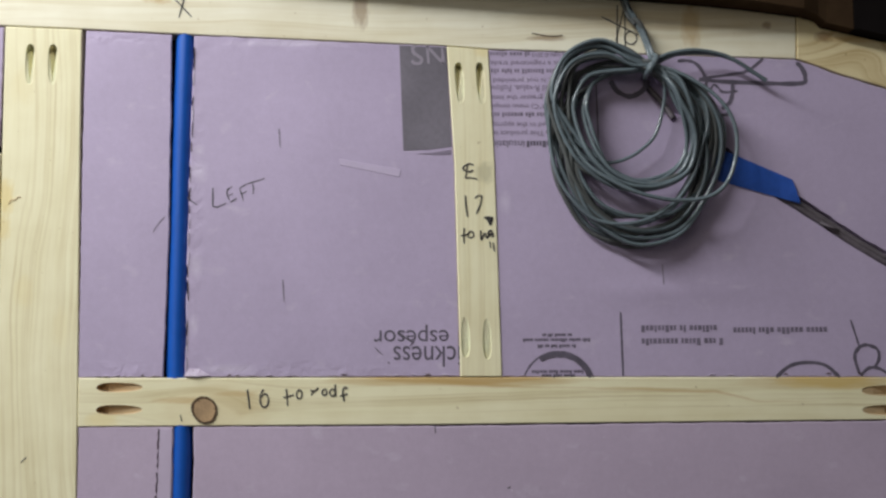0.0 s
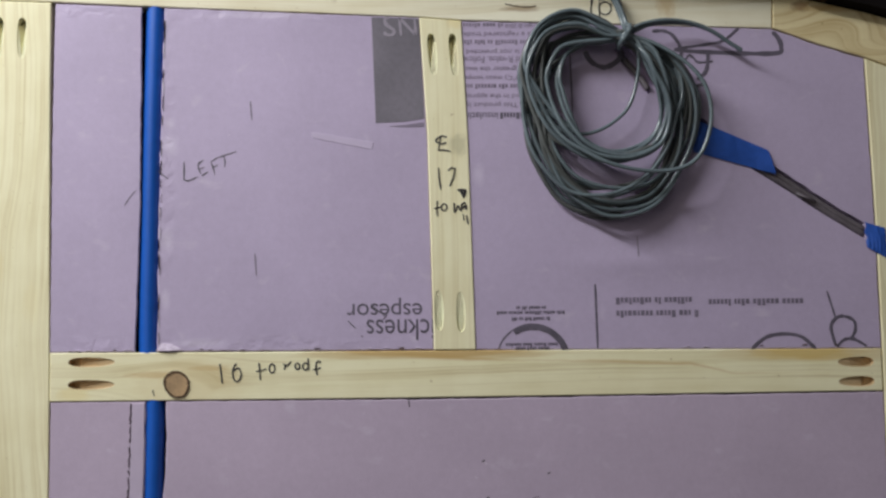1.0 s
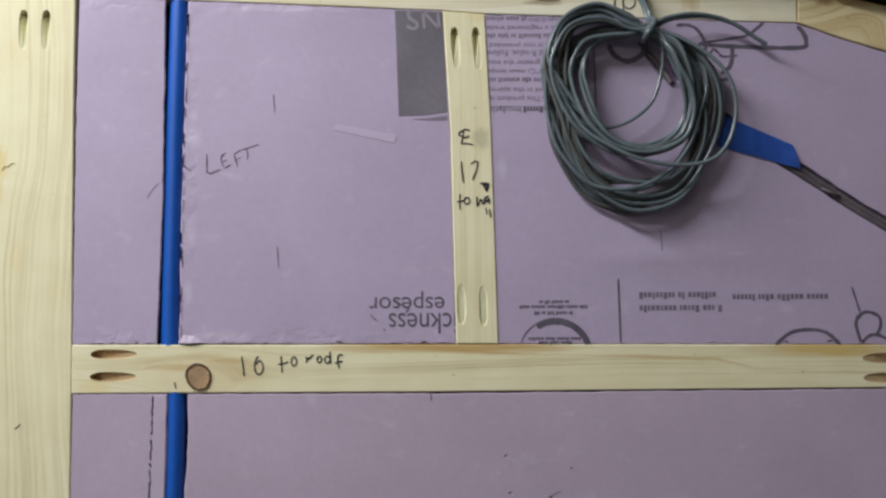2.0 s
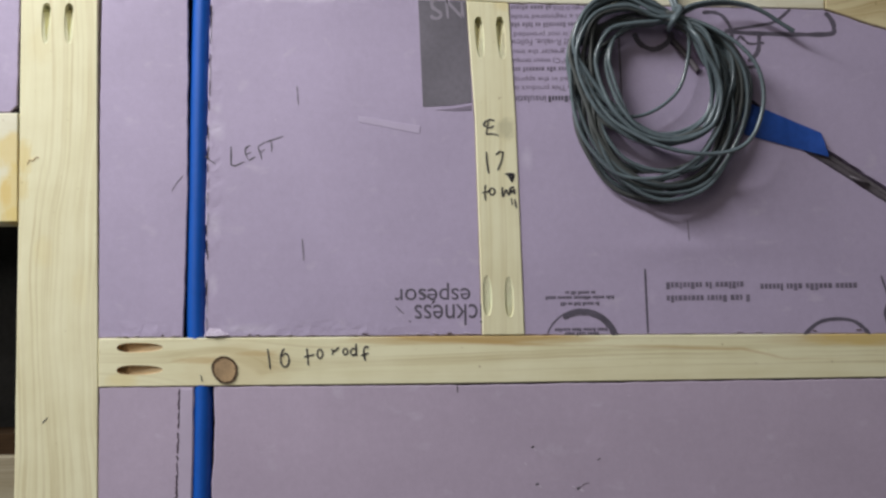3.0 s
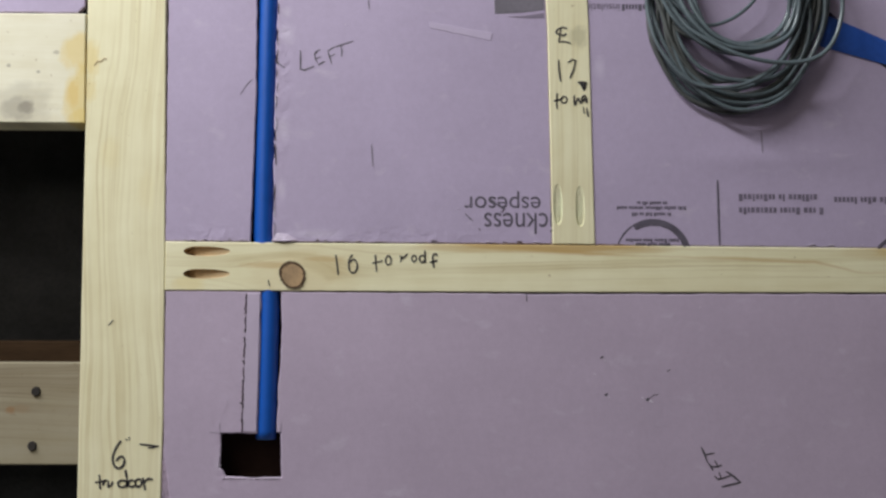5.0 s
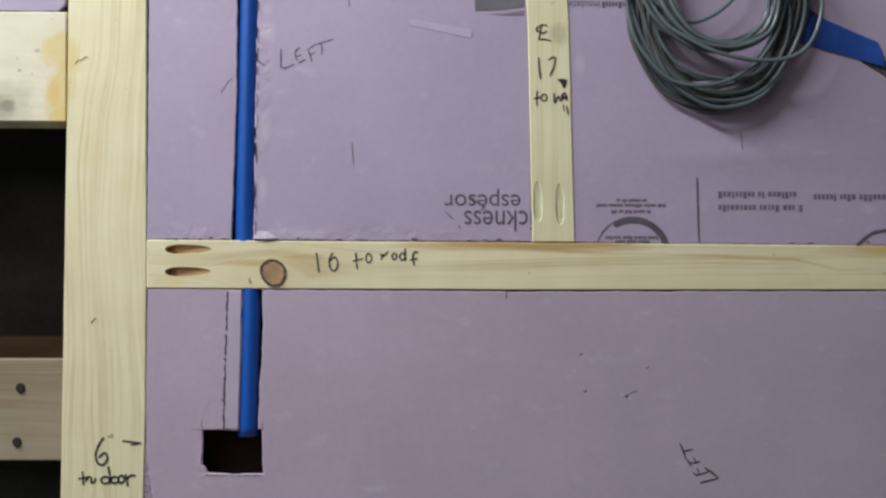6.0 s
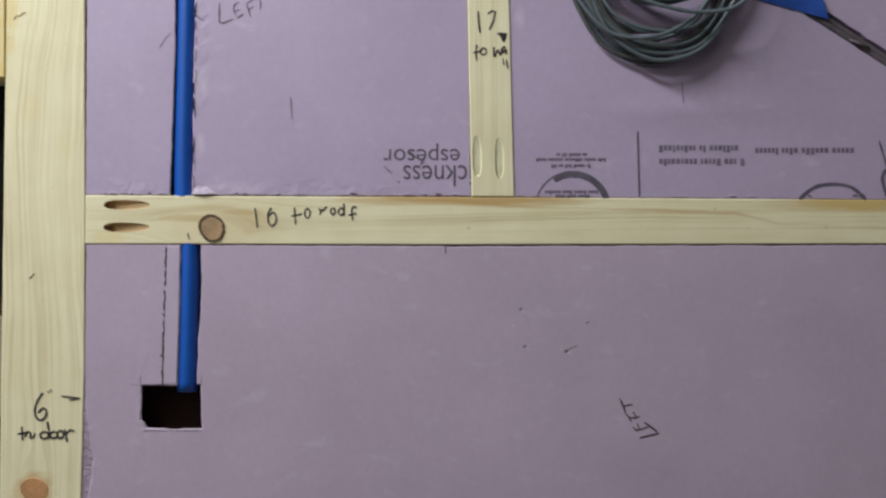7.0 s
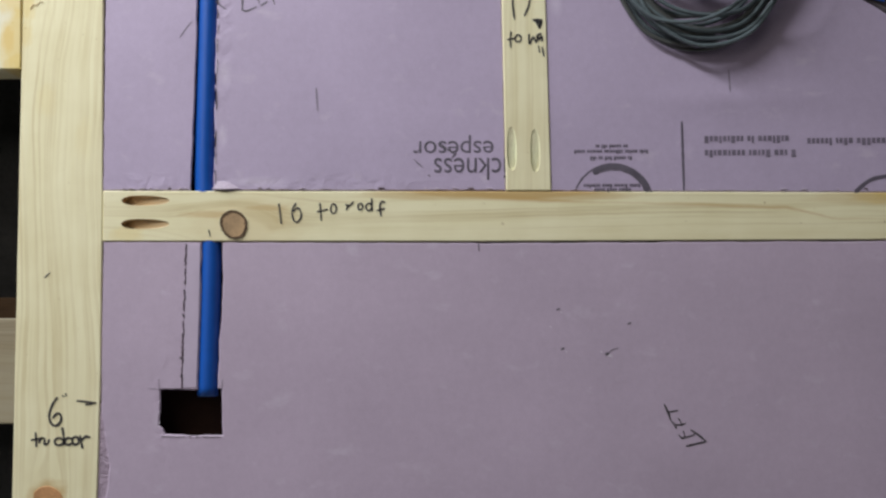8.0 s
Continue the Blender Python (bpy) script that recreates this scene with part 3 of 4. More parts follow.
# knots of the boards
def knot(x, z, rx, rz, parent, material=M_KNOT, bark=True):
    bm = bmesh.new()
    loop = [(x + rx * math.cos(a) * (1 + 0.05 * math.sin(3 * a)) + 0.12 * rx * math.sin(a) * -1 + 0.0005 * noise.noise((5 * math.cos(a), 5 * math.sin(a), x * 90)), z + rz * math.sin(a)) for a in (2 * math.pi * i / 44 for i in range(44))]
    k = slab("knot", loop, -0.0004, 0.004, material, parent, "round brown knot", chamfer=0.0004)
    if not bark:
        return k
    strokes("bark_ring", [[*loop, loop[0]]], 0.0020, -0.0006, M_KNOT_RING, parent)
    for q in range(9):
        b = 0.7 * q
        strokes("bark_ring", [[(x + rx * (0.95 + 0.12 * (q % 3 - 1)) * math.cos(b), z + rz * (0.95 + 0.12 * (q % 3 - 1)) * math.sin(b)), (x + rx * 0.97 * math.cos(b + 0.16), z + rz * 0.97 * math.sin(b + 0.16))]], 0.0011, -0.0006, M_KNOT_RING, parent)
    return k


knot(0.1018, 1.1732, 0.0096, 0.0102, rail)
knot(-0.0370, 0.9655, 0.0110, 0.0100, stile, M_KNOT_RED, False)

# ---- foam panels between the boards ----
def foam_panel(label, outline, seed, y=0.0006, material=M_FOAM, **more):
    ob = slab("foam_panel", ragged(inset(outline, -0.0007), 0.004, 0.0006, seed), y, y + 0.018, material, None, "", 0.0009, undercut=0.0045, **more)
    return tagged(ob, label, "foam panel", "foam panels in the wall frame")


FY = 0.0006
narrow = foam_panel("narrow lilac foam strip beside the blue pipe", [(0.0008, 1.2005), (0.0675, 1.2000), (0.0703, 1.308), (0.0703, 1.402), (0.0700, 1.4835), (0.0005, 1.4865), (-0.0003, 1.40)], 1)
middle = foam_panel("lilac foam panel with pencilled word and print", [(0.0862, 1.2003), (0.3085, 1.1990), (0.3052, 1.376), (0.2995, 1.4742), (0.0898, 1.4828), (0.0878, 1.402), (0.0866, 1.308)], 2)


def ribbon_loop(upper, lower):
    return upper + lower[::-1]


groove_up = [(0.505, 1.4125), (0.529, 1.3945), (0.562, 1.3680), (0.596, 1.3470), (0.617, 1.3330), (0.645, 1.3140), (0.6695, 1.2995)]
groove_low = [(0.505, 1.3960), (0.529, 1.3780), (0.562, 1.3540), (0.593, 1.3350), (0.612, 1.3225), (0.643, 1.3020), (0.6695, 1.2860)]
groove = ragged(ribbon_loop(groove_up, groove_low), 0.005, 0.0006, 8)
slit = ragged([(0.4623, 1.4476), (0.4747, 1.4524), (0.4857, 1.438), (0.4965, 1.4178), (0.4906, 1.4092), (0.4805, 1.4188), (0.4704, 1.4332)], 0.005, 0.0006, 9)
right = foam_panel("lilac foam panel with cable groove and printing", [(0.3442, 1.1985), (0.45, 1.1978), (0.6780, 1.1960), (0.6775, 1.295), (0.6742, 1.4385), (0.636, 1.4500), (0.5965, 1.4640), (0.457, 1.4680), (0.3360, 1.4712), (0.3400, 1.376)], 3,
                   pockets=[(groove, [0.012] * len(groove), 0.0004), (slit, [0.006] * len(slit), 0.0004)])
lower = foam_panel("large lilac foam panel with square cut-out", [(0.0005, 0.02), (0.6780, 0.02), (0.6785, 1.1590), (0.45, 1.1585), (0.30, 1.1580), (0.0938, 1.1592), (0.0946, 1.1300), (0.0940, 1.1080), (0.0922, 1.0800), (0.0915, 1.0495),
                   (0.0945, 1.0490), (0.0950, 1.0320), (0.0957, 1.0134), (0.0720, 1.0127), (0.0510, 1.0140), (0.0488, 1.0185), (0.0455, 1.0210), (0.0465, 1.0340), (0.0462, 1.0485), (0.0750, 1.0485),
                   (0.0762, 1.1030), (0.0765, 1.1595), (0.0018, 1.1597), (0.0020, 1.060), (0.0028, 1.030), (0.0072, 1.004), (0.0098, 0.990), (0.0080, 0.972), (0.0035, 0.950)], 4, material=M_FOAM_LOW)
foam_panel("lilac foam panel above the header board", [(-0.60, 1.386), (-0.0745, 1.3852), (-0.0690, 1.3905), (-0.0682, 1.4890), (-0.60, 1.508)], 5)
slab("edge_strip", ragged([(-0.0006, 0.935), (0.0060, 0.940), (0.0100, 0.968), (0.0112, 0.990), (0.0088, 1.008), (0.0040, 1.034), (0.0004, 1.040)], 0.003, 0.0005, 31), 0.0014, 0.012, M_FOAM_CUT, lower, "bruised crumpled foam edge")

# ---- the blue pipe in its channel ----
pipe_pts = smooth_path([(0.0814, 0.0080, 1.5000), (0.0792, 0.0080, 1.402), (0.0780, 0.0080, 1.308), (0.0772, 0.0080, 1.239), (0.0776, 0.0080, 1.199), (0.0800, 0.0080, 1.180), (0.0826, 0.0080, 1.160), (0.0822, 0.0080, 1.103), (0.0814, 0.0080, 1.0435)], 6)
pipe = tagged(tube("pipe", pipe_pts, 0.0079, M_PIPE, sides=20), "bright blue plastic pipe laid in a foam channel", "pipe")
ex, ey, ez = pipe_pts[-1]
tube("cut_rim", [(ex + 0.0068 * math.cos(a), ey + 0.0068 * math.sin(a), ez) for a in (2 * math.pi * i / 20 for i in range(20))], 0.0008, M_RIM, pipe, "pale cut pipe rim", sides=6, closed=True)

# ---- writing on the boards ----
INK_Y = -0.0002
strokes("handwriting", [[(0.1361, 1.1894), (0.1372, 1.1819), (0.1382, 1.1736)], [(0.1494, 1.1895), (0.1471, 1.186), (0.1465, 1.1811), (0.1478, 1.1763), (0.1505, 1.1751), (0.1528, 1.1777), (0.1532, 1.1819), (0.1517, 1.1852), (0.1494, 1.1855), (0.1474, 1.1832)]], 0.0015, INK_Y, M_INK, rail, "pencilled figure 16", curved=True)
strokes("handwriting", [[(0.1676, 1.1896), (0.1683, 1.1818), (0.1687, 1.1759)], [(0.1652, 1.1828), (0.1693, 1.1836), (0.1736, 1.1848)], [(0.1788, 1.1817), (0.1772, 1.1818), (0.176, 1.1839), (0.1761, 1.1866), (0.1773, 1.1885), (0.1789, 1.1884), (0.1801, 1.1863), (0.18, 1.1836), (0.1788, 1.1817)]], 0.0014, INK_Y, M_INK, rail, "pencilled word to", curved=True)
strokes("handwriting", [[(0.1878, 1.1841), (0.1888, 1.1867), (0.1898, 1.1884)], [(0.1871, 1.1887), (0.1899, 1.1872), (0.1934, 1.1905)], [(0.1992, 1.1843), (0.1978, 1.1844), (0.1968, 1.1858), (0.1969, 1.1877), (0.1979, 1.189), (0.1993, 1.1889), (0.2002, 1.1875), (0.2002, 1.1856), (0.1992, 1.1843)], [(0.2057, 1.1837), (0.2041, 1.1838), (0.203, 1.1854), (0.203, 1.1875), (0.2042, 1.189), (0.2059, 1.1889), (0.207, 1.1873), (0.2069, 1.1851), (0.2057, 1.1837)], [(0.2071, 1.1929), (0.2073, 1.1883), (0.2075, 1.1833)], [(0.2174, 1.1894), (0.2149, 1.1904), (0.2134, 1.187), (0.2144, 1.1792)], [(0.2109, 1.1835), (0.2139, 1.1843), (0.2172, 1.1851)]], 0.0015, INK_Y, M_INK, rail, "pencilled word roof", curved=True)
strokes("tick", [[(0.0826, 1.1692), (0.0837, 1.1645)]], 0.0016, INK_Y, M_INK, rail)

PY = -0.0006
strokes("handwriting", [[(0.3217, 1.3735), (0.318, 1.3745), (0.3139, 1.3726), (0.3129, 1.3698), (0.3152, 1.3689)], [(0.3166, 1.374), (0.3156, 1.367), (0.3147, 1.3624)], [(0.3157, 1.3684), (0.3184, 1.3679), (0.3212, 1.3693)], [(0.3147, 1.3624), (0.3193, 1.3628), (0.3248, 1.3614)]], 0.0014, PY, M_INK, post, "pencilled centre mark", curved=True)
strokes("handwriting", [[(0.3146, 1.348), (0.3149, 1.3401), (0.3162, 1.3299)], [(0.3223, 1.3457), (0.3256, 1.348), (0.3283, 1.3475), (0.3269, 1.3401), (0.3236, 1.3327)]], 0.0017, PY, M_INK, post, "pencilled figure 17")
strokes("handwriting", [[(0.3134, 1.3207), (0.3129, 1.3143), (0.3133, 1.3078)], [(0.3106, 1.3143), (0.3152, 1.3152), (0.3179, 1.317)], [(0.3196, 1.3126), (0.3173, 1.313), (0.3166, 1.3157), (0.3181, 1.3178), (0.3203, 1.3173), (0.3211, 1.3147), (0.3196, 1.3126)]], 0.0014, PY, M_INK, post, "pencilled word to", curved=True)
strokes("handwriting", [[(0.3271, 1.3188), (0.3275, 1.311), (0.3303, 1.3161), (0.3325, 1.3124), (0.334, 1.317)], [(0.3367, 1.3188), (0.3335, 1.3174), (0.3344, 1.3142), (0.3367, 1.3165), (0.3371, 1.3128)], [(0.3344, 1.3096), (0.3352, 1.3041)], [(0.3371, 1.3087), (0.3384, 1.3013)]], 0.0017, PY, M_INK, post, "pencilled word wall", curved=True)
strokes("arrow_mark", [[(0.33, 1.3295), (0.3373, 1.329)], [(0.3318, 1.3281), (0.3368, 1.3267)], [(0.3332, 1.3271), (0.3354, 1.323)], [(0.3368, 1.329), (0.3349, 1.323)]], 0.0028, PY, M_INK, post)

strokes("handwriting", [[(-0.0314, 1.0422), (-0.0352, 1.0365), (-0.0375, 1.0287), (-0.0359, 1.0225), (-0.0321, 1.0207), (-0.0288, 1.0238), (-0.0284, 1.0281), (-0.0313, 1.03), (-0.035, 1.0264)]], 0.002, INK_Y, M_INK, stile, "inked figure 6", curved=True)
strokes("handwriting", [[(-0.0279, 1.0434), (-0.0259, 1.0427)], [(-0.0255, 1.045), (-0.0241, 1.043)], [(-0.0167, 1.0396), (-0.0092, 1.0388), (-0.0018, 1.0379)], [(-0.01, 1.0366), (-0.0059, 1.0371), (-0.0016, 1.0382)]], 0.0017, INK_Y, M_INK, stile, "inked inch mark and dash")
strokes("handwriting", [[(-0.0477, 1.0157), (-0.0472, 1.0105), (-0.0468, 1.0048)], [(-0.0509, 1.0098), (-0.0467, 1.0105), (-0.0418, 1.0115)], [(-0.045, 1.0076), (-0.0431, 1.0111), (-0.0406, 1.0105), (-0.0405, 1.0066), (-0.0381, 1.0076), (-0.0371, 1.0105)]], 0.0018, INK_Y, M_INK, stile, "inked word to", curved=True)
strokes("handwriting", [[(-0.0274, 1.0195), (-0.0261, 1.013), (-0.0253, 1.006)], [(-0.0282, 1.0062), (-0.0309, 1.0062), (-0.0327, 1.0078), (-0.0326, 1.0099), (-0.0307, 1.0113), (-0.0281, 1.0112), (-0.0262, 1.0097), (-0.0263, 1.0076), (-0.0282, 1.0062)], [(-0.021, 1.0065), (-0.0232, 1.0066), (-0.0247, 1.008), (-0.0246, 1.01), (-0.023, 1.0114), (-0.0209, 1.0113), (-0.0194, 1.0098), (-0.0195, 1.0078), (-0.021, 1.0065)], [(-0.016, 1.0067), (-0.0179, 1.0068), (-0.0192, 1.0084), (-0.0192, 1.0107), (-0.0178, 1.0122), (-0.0159, 1.0121), (-0.0146, 1.0104), (-0.0146, 1.0082), (-0.016, 1.0067)], [(-0.0137, 1.0135), (-0.0126, 1.009), (-0.0115, 1.0038)], [(-0.0124, 1.0096), (-0.0097, 1.0125), (-0.0056, 1.0121)]], 0.0019, INK_Y, M_INK, stile, "inked word door", curved=True)
strokes("tick", [[(-0.0435, 1.1330), (-0.0395, 1.1370)]], 0.0012, INK_Y, M_PENCIL, stile)
strokes("chip", [[(-0.0595, 1.3415), (-0.0570, 1.3450), (-0.0545, 1.3445), (-0.0520, 1.3472), (-0.0495, 1.3468)]], 0.0009, INK_Y, M_DRILLED, stile, "small brown chipped arc", curved=True)
strokes("cross_mark", [[(0.0712, 1.5160), (0.0868, 1.4990)], [(0.0762, 1.4985), (0.0822, 1.5215)], [(0.0770, 1.5215), (0.0785, 1.5130)]], 0.0012, INK_Y, M_INK, top_rail)
strokes("cross_mark", [[(0.4312, 1.5010), (0.4625, 1.4850)], [(0.4520, 1.5120), (0.4432, 1.4800)], [(0.4452, 1.5110), (0.4440, 1.4705)], [(0.4515, 1.5090), (0.4512, 1.4730)]], 0.0011, INK_Y, M_INK, top_rail, "crossed pencil lines")
strokes("circle_mark", [[(0.456 + 0.0052 * math.cos(a), 1.4824 + 0.0055 * math.sin(a)) for a in (2 * math.pi * i / 16 for i in range(17))]], 0.0012, INK_Y, M_INK, top_rail)
strokes("bark_line", [[(0.372, 1.4862), (0.379, 1.4848), (0.386, 1.4838), (0.393, 1.4838), (0.398, 1.4846)]], 0.0011, INK_Y, M_KNOT_RING, top_rail, curved=True)

# ---- writing and print on the foam ----
strokes("handwriting", [[(0.1061, 1.3548), (0.1062, 1.347), (0.1062, 1.3396), (0.1094, 1.3386), (0.1172, 1.3419)], [(0.1199, 1.3543), (0.1176, 1.352), (0.118, 1.3483), (0.1199, 1.3446)], [(0.1176, 1.3534), (0.1221, 1.3557)], [(0.118, 1.3479), (0.1226, 1.3497)], [(0.1204, 1.3428), (0.1258, 1.346)], [(0.1281, 1.3543), (0.1304, 1.3474), (0.1313, 1.3437)], [(0.1281, 1.3543), (0.1336, 1.358)], [(0.1299, 1.3497), (0.134, 1.352)], [(0.1345, 1.358), (0.1413, 1.3603), (0.1487, 1.3626)], [(0.1386, 1.3589), (0.1395, 1.3543), (0.1391, 1.3497)]], 0.0014, FY, M_PENCIL, middle, "pencilled word LEFT")
strokes("arrow_mark", [[(0.0862, 1.3455), (0.0935, 1.3405)], [(0.0862, 1.3455), (0.0880, 1.3490)], [(0.0850, 1.3468), (0.0890, 1.3448)]], 0.0011, FY, M_PENCIL, middle)
strokes("tick", [[(0.1600, 1.4045), (0.1612, 1.3888)]], 0.0013, FY, M_FAINT, middle)
strokes("tick", [[(0.1640, 1.2785), (0.1652, 1.2605)]], 0.0013, FY, M_FAINT, middle)
strokes("scratch", [[(0.0580, 1.3185), (0.0628, 1.3262), (0.0672, 1.3310)]], 0.0008, FY, M_FAINT, narrow)
slab("scuff", [(0.2100, 1.3790), (0.2612, 1.3698), (0.2600, 1.3635), (0.2105, 1.3738)], FY - 0.0003, FY + 0.0006, M_STRIP, middle, "pale scuffed strip", chamfer=0.0002)
slab("print_block", [(0.2602, 1.4755), (0.2998, 1.4740), (0.3035, 1.3893), (0.2860, 1.3868), (0.2632, 1.3858)], FY - 0.0003, FY + 0.0006, M_LOGO, middle, "dark grey printed block", chamfer=0.0002)
# two pale shapes cut off by the post and the rail
strokes("print_shape", [[(0.2705, 1.4625), (0.2730, 1.4600), (0.2775, 1.4602), (0.2788, 1.4640), (0.2725, 1.4690), (0.2715, 1.4735), (0.2750, 1.4752)]], 0.0032, FY - 0.0003, M_SHAPE, middle, "pale printed shape", curved=True)
for bar in ([(0.2835, 1.4752), (0.2848, 1.4595)], [(0.2836, 1.4748), (0.2970, 1.4598)], [(0.2960, 1.4745), (0.2972, 1.4598)]):
    strokes("print_shape", [bar], 0.0028, FY - 0.0003, M_SHAPE, middle, "pale printed shape")
slab("print_sliver", [(0.2740, 1.3832), (0.2890, 1.3846), (0.3032, 1.3868), (0.3032, 1.3824), (0.2900, 1.3822)], FY - 0.0003, FY + 0.0006, M_PRINT_SOFT, middle, "dark printed sliver", chamfer=0.0002)
lettering("lettering", "espesor", 0.2385, 0.2998, 1.2275, 1.2412, FY, M_PRINT, middle, "upside-down printed word espesor")
lettering("lettering", "ickness", 0.2545, 0.3096, 1.2068, 1.2238, FY, M_PRINT, middle, "upside-down printed letters ickness")
strokes("smudge", [[(0.2595, 1.2350), (0.2650, 1.2300), (0.2705, 1.2262)], [(0.2680, 1.2240), (0.2712, 1.2275)], [(0.2392, 1.2230), (0.2425, 1.2195), (0.2460, 1.2165)]], 0.0011, FY - 0.0002, M_PENCIL, middle, "pencil smudge across the print")
strokes("print_dot", [[(0.2500, 1.2110), (0.2515, 1.2095)]], 0.0022, FY, M_PRINT_SOFT, middle)

SMALL = ((1.4683, "right \u00a9 2010", 0.372, 0.396), (1.4611, "is a registered trade", 0.3366, 0.394), (1.4537, "", 0, 0), (1.4463, "t is not provided", 0.3390, 0.388), (1.4391, "ed R-value. Follow", 0.3358, 0.3865),
         (1.4316, "s greater the insul", 0.3362, 0.3850), (1.4240, "24\u00b0C) mean tempe", 0.3366, 0.3860), (1.4163, "", 0, 0), (1.4086, "ed in the approp", 0.3362, 0.3830), (1.4013, "This product is", 0.3385, 0.3812))
for z, words, x0, x1 in SMALL:
    if words:
        lettering("small_print", words, x0, x1, z - 0.0027, z + 0.0027, FY, M_PRINT_SOFT, right, "row of small upside-down print")
    for b0, b1 in (((x1 + 0.0015, 0.408),) if words else ((0.3368, 0.408),)) + (((0.3366, 0.3700),) if x0 > 0.36 else ()):
        bars("small_print", [(b0, b1, z - 0.0021, z + 0.0021)], FY, M_PRINT_SOFT, right, "row of small upside-down print", seed=int(z * 10000))
lettering("bold_print", "insulatin", 0.3372, 0.3645, 1.3885, 1.3945, FY, M_PRINT, right, "bold upside-down printed letters insulatin")
bars("bold_print", [(0.3665, 0.400, 1.3888, 1.3942)], FY, M_PRINT, right, "bold row of upside-down print", seed=7)
for b0, b1, z in ((0.3770, 0.4010, 1.2318), (0.3610, 0.4170, 1.2278), (0.3730, 0.4050, 1.2228), (0.3680, 0.4110, 1.2018), (0.3760, 0.4030, 1.1985)):
    bars("badge_print", [(b0, b1, z - 0.0015, z + 0.0015)], FY, M_PRINT, right, "row of tiny badge print", seed=int(z * 10000))
BX, BZ = 0.3900, 1.1885
strokes("badge_ring", [[(BX + 0.0300 * math.cos(radians(a)), BZ + 0.0300 * math.sin(radians(a))) for a in range(16, 166, 6)]], 0.0014, FY, M_PRINT, right, "printed badge ring")
strokes("badge_arc", [[(BX + 0.0275 * math.cos(radians(a)), BZ + 0.0275 * math.sin(radians(a))) for a in range(18, 128, 5)]], 0.0052, FY - 0.0001, M_PRINT, right, "thick printed badge arc")
strokes("print_line", [[(0.4422, 1.2508), (0.4432, 1.1980)]], 0.0019, FY, M_PRINT, right, "upright printed line")
bars("print_bar", [(0.4592, 0.5252, 1.2338, 1.2395)], FY, M_PRINT_ROW, right, "row of printed figures", seed=11)
bars("print_bar", [(0.4592, 0.5292, 1.2230, 1.2288)], FY, M_PRINT_ROW, right, "row of printed figures", seed=12)
bars("print_bar", [(0.5360, 0.6160, 1.2318, 1.2375)], FY, M_PRINT_ROW, right, "row of printed letters", seed=13)
strokes("print_arc", [[(0.5705, 1.1960), (0.5825, 1.2055), (0.5980, 1.2082), (0.6125, 1.2055), (0.6240, 1.1955)]], 0.0034, FY, M_PRINT, right, curved=True)
strokes("print_arc", [[(0.6350, 1.2430), (0.6412, 1.2215)]], 0.0020, FY, M_PRINT, right)
strokes("print_arc", [[(0.6405, 1.1985), (0.6372, 1.2140), (0.6450, 1.2222), (0.6560, 1.2190), (0.6575, 1.2110), (0.6540, 1.2040)]], 0.0030, FY, M_PRINT, right, curved=True)
strokes("print_arc", [[(0.6415, 1.1972), (0.6480, 1.2030), (0.6565, 1.2030), (0.6665, 1.1972)]], 0.0028, FY - 0.0001, M_PRINT, right, curved=True)
strokes("print_swoosh", [[(0.5135, 1.4468), (0.5420, 1.4448), (0.5980, 1.4436), (0.6045, 1.4490), (0.6020, 1.4570), (0.5975, 1.4620)]], 0.0042, FY, M_PRINT, right, curved=True)
strokes("print_swoosh", [[(0.5135, 1.4475), (0.5440, 1.4520), (0.5560, 1.4550), (0.5690, 1.4655)]], 0.0026, FY - 0.0001, M_PRINT, right, curved=True)
strokes("print_swoosh", [[(0.4955, 1.4628), (0.5050, 1.4632), (0.5130, 1.4590), (0.5190, 1.4480), (0.5193, 1.4360)]], 0.0030, FY - 0.0002, M_PRINT, right, curved=True)
strokes("print_swoosh", [[(0.5225, 1.4375), (0.5262, 1.4425), (0.5300, 1.4395), (0.5340, 1.4362), (0.5461, 1.4370)]], 0.0020, FY - 0.0002, M_PRINT, right, curved=True)
strokes("print_swoosh", [[(0.5419, 1.4458), (0.5415, 1.4360), (0.5391, 1.4277), (0.5322, 1.4215)]], 0.0036, FY - 0.0003, M_PRINT, right, curved=True)
strokes("print_swoosh", [[(0.5275, 1.4153), (0.5340, 1.4165), (0.5405, 1.4172)]], 0.0036, FY - 0.0002, M_PRINT, right)
strokes("print_swoosh", [[(0.4382, 1.4458), (0.4436, 1.4367), (0.4546, 1.4322), (0.4658, 1.4379), (0.4694, 1.4469)]], 0.0052, FY - 0.0002, M_PRINT, right, curved=True)
strokes("tick", [[(0.4782, 1.2905), (0.4790, 1.2730)]], 0.0012, FY, M_FAINT, right)
strokes("print_line", [[(0.4257, 1.4430), (0.4270, 1.3850)]], 0.0016, FY, M_PRINT, right)

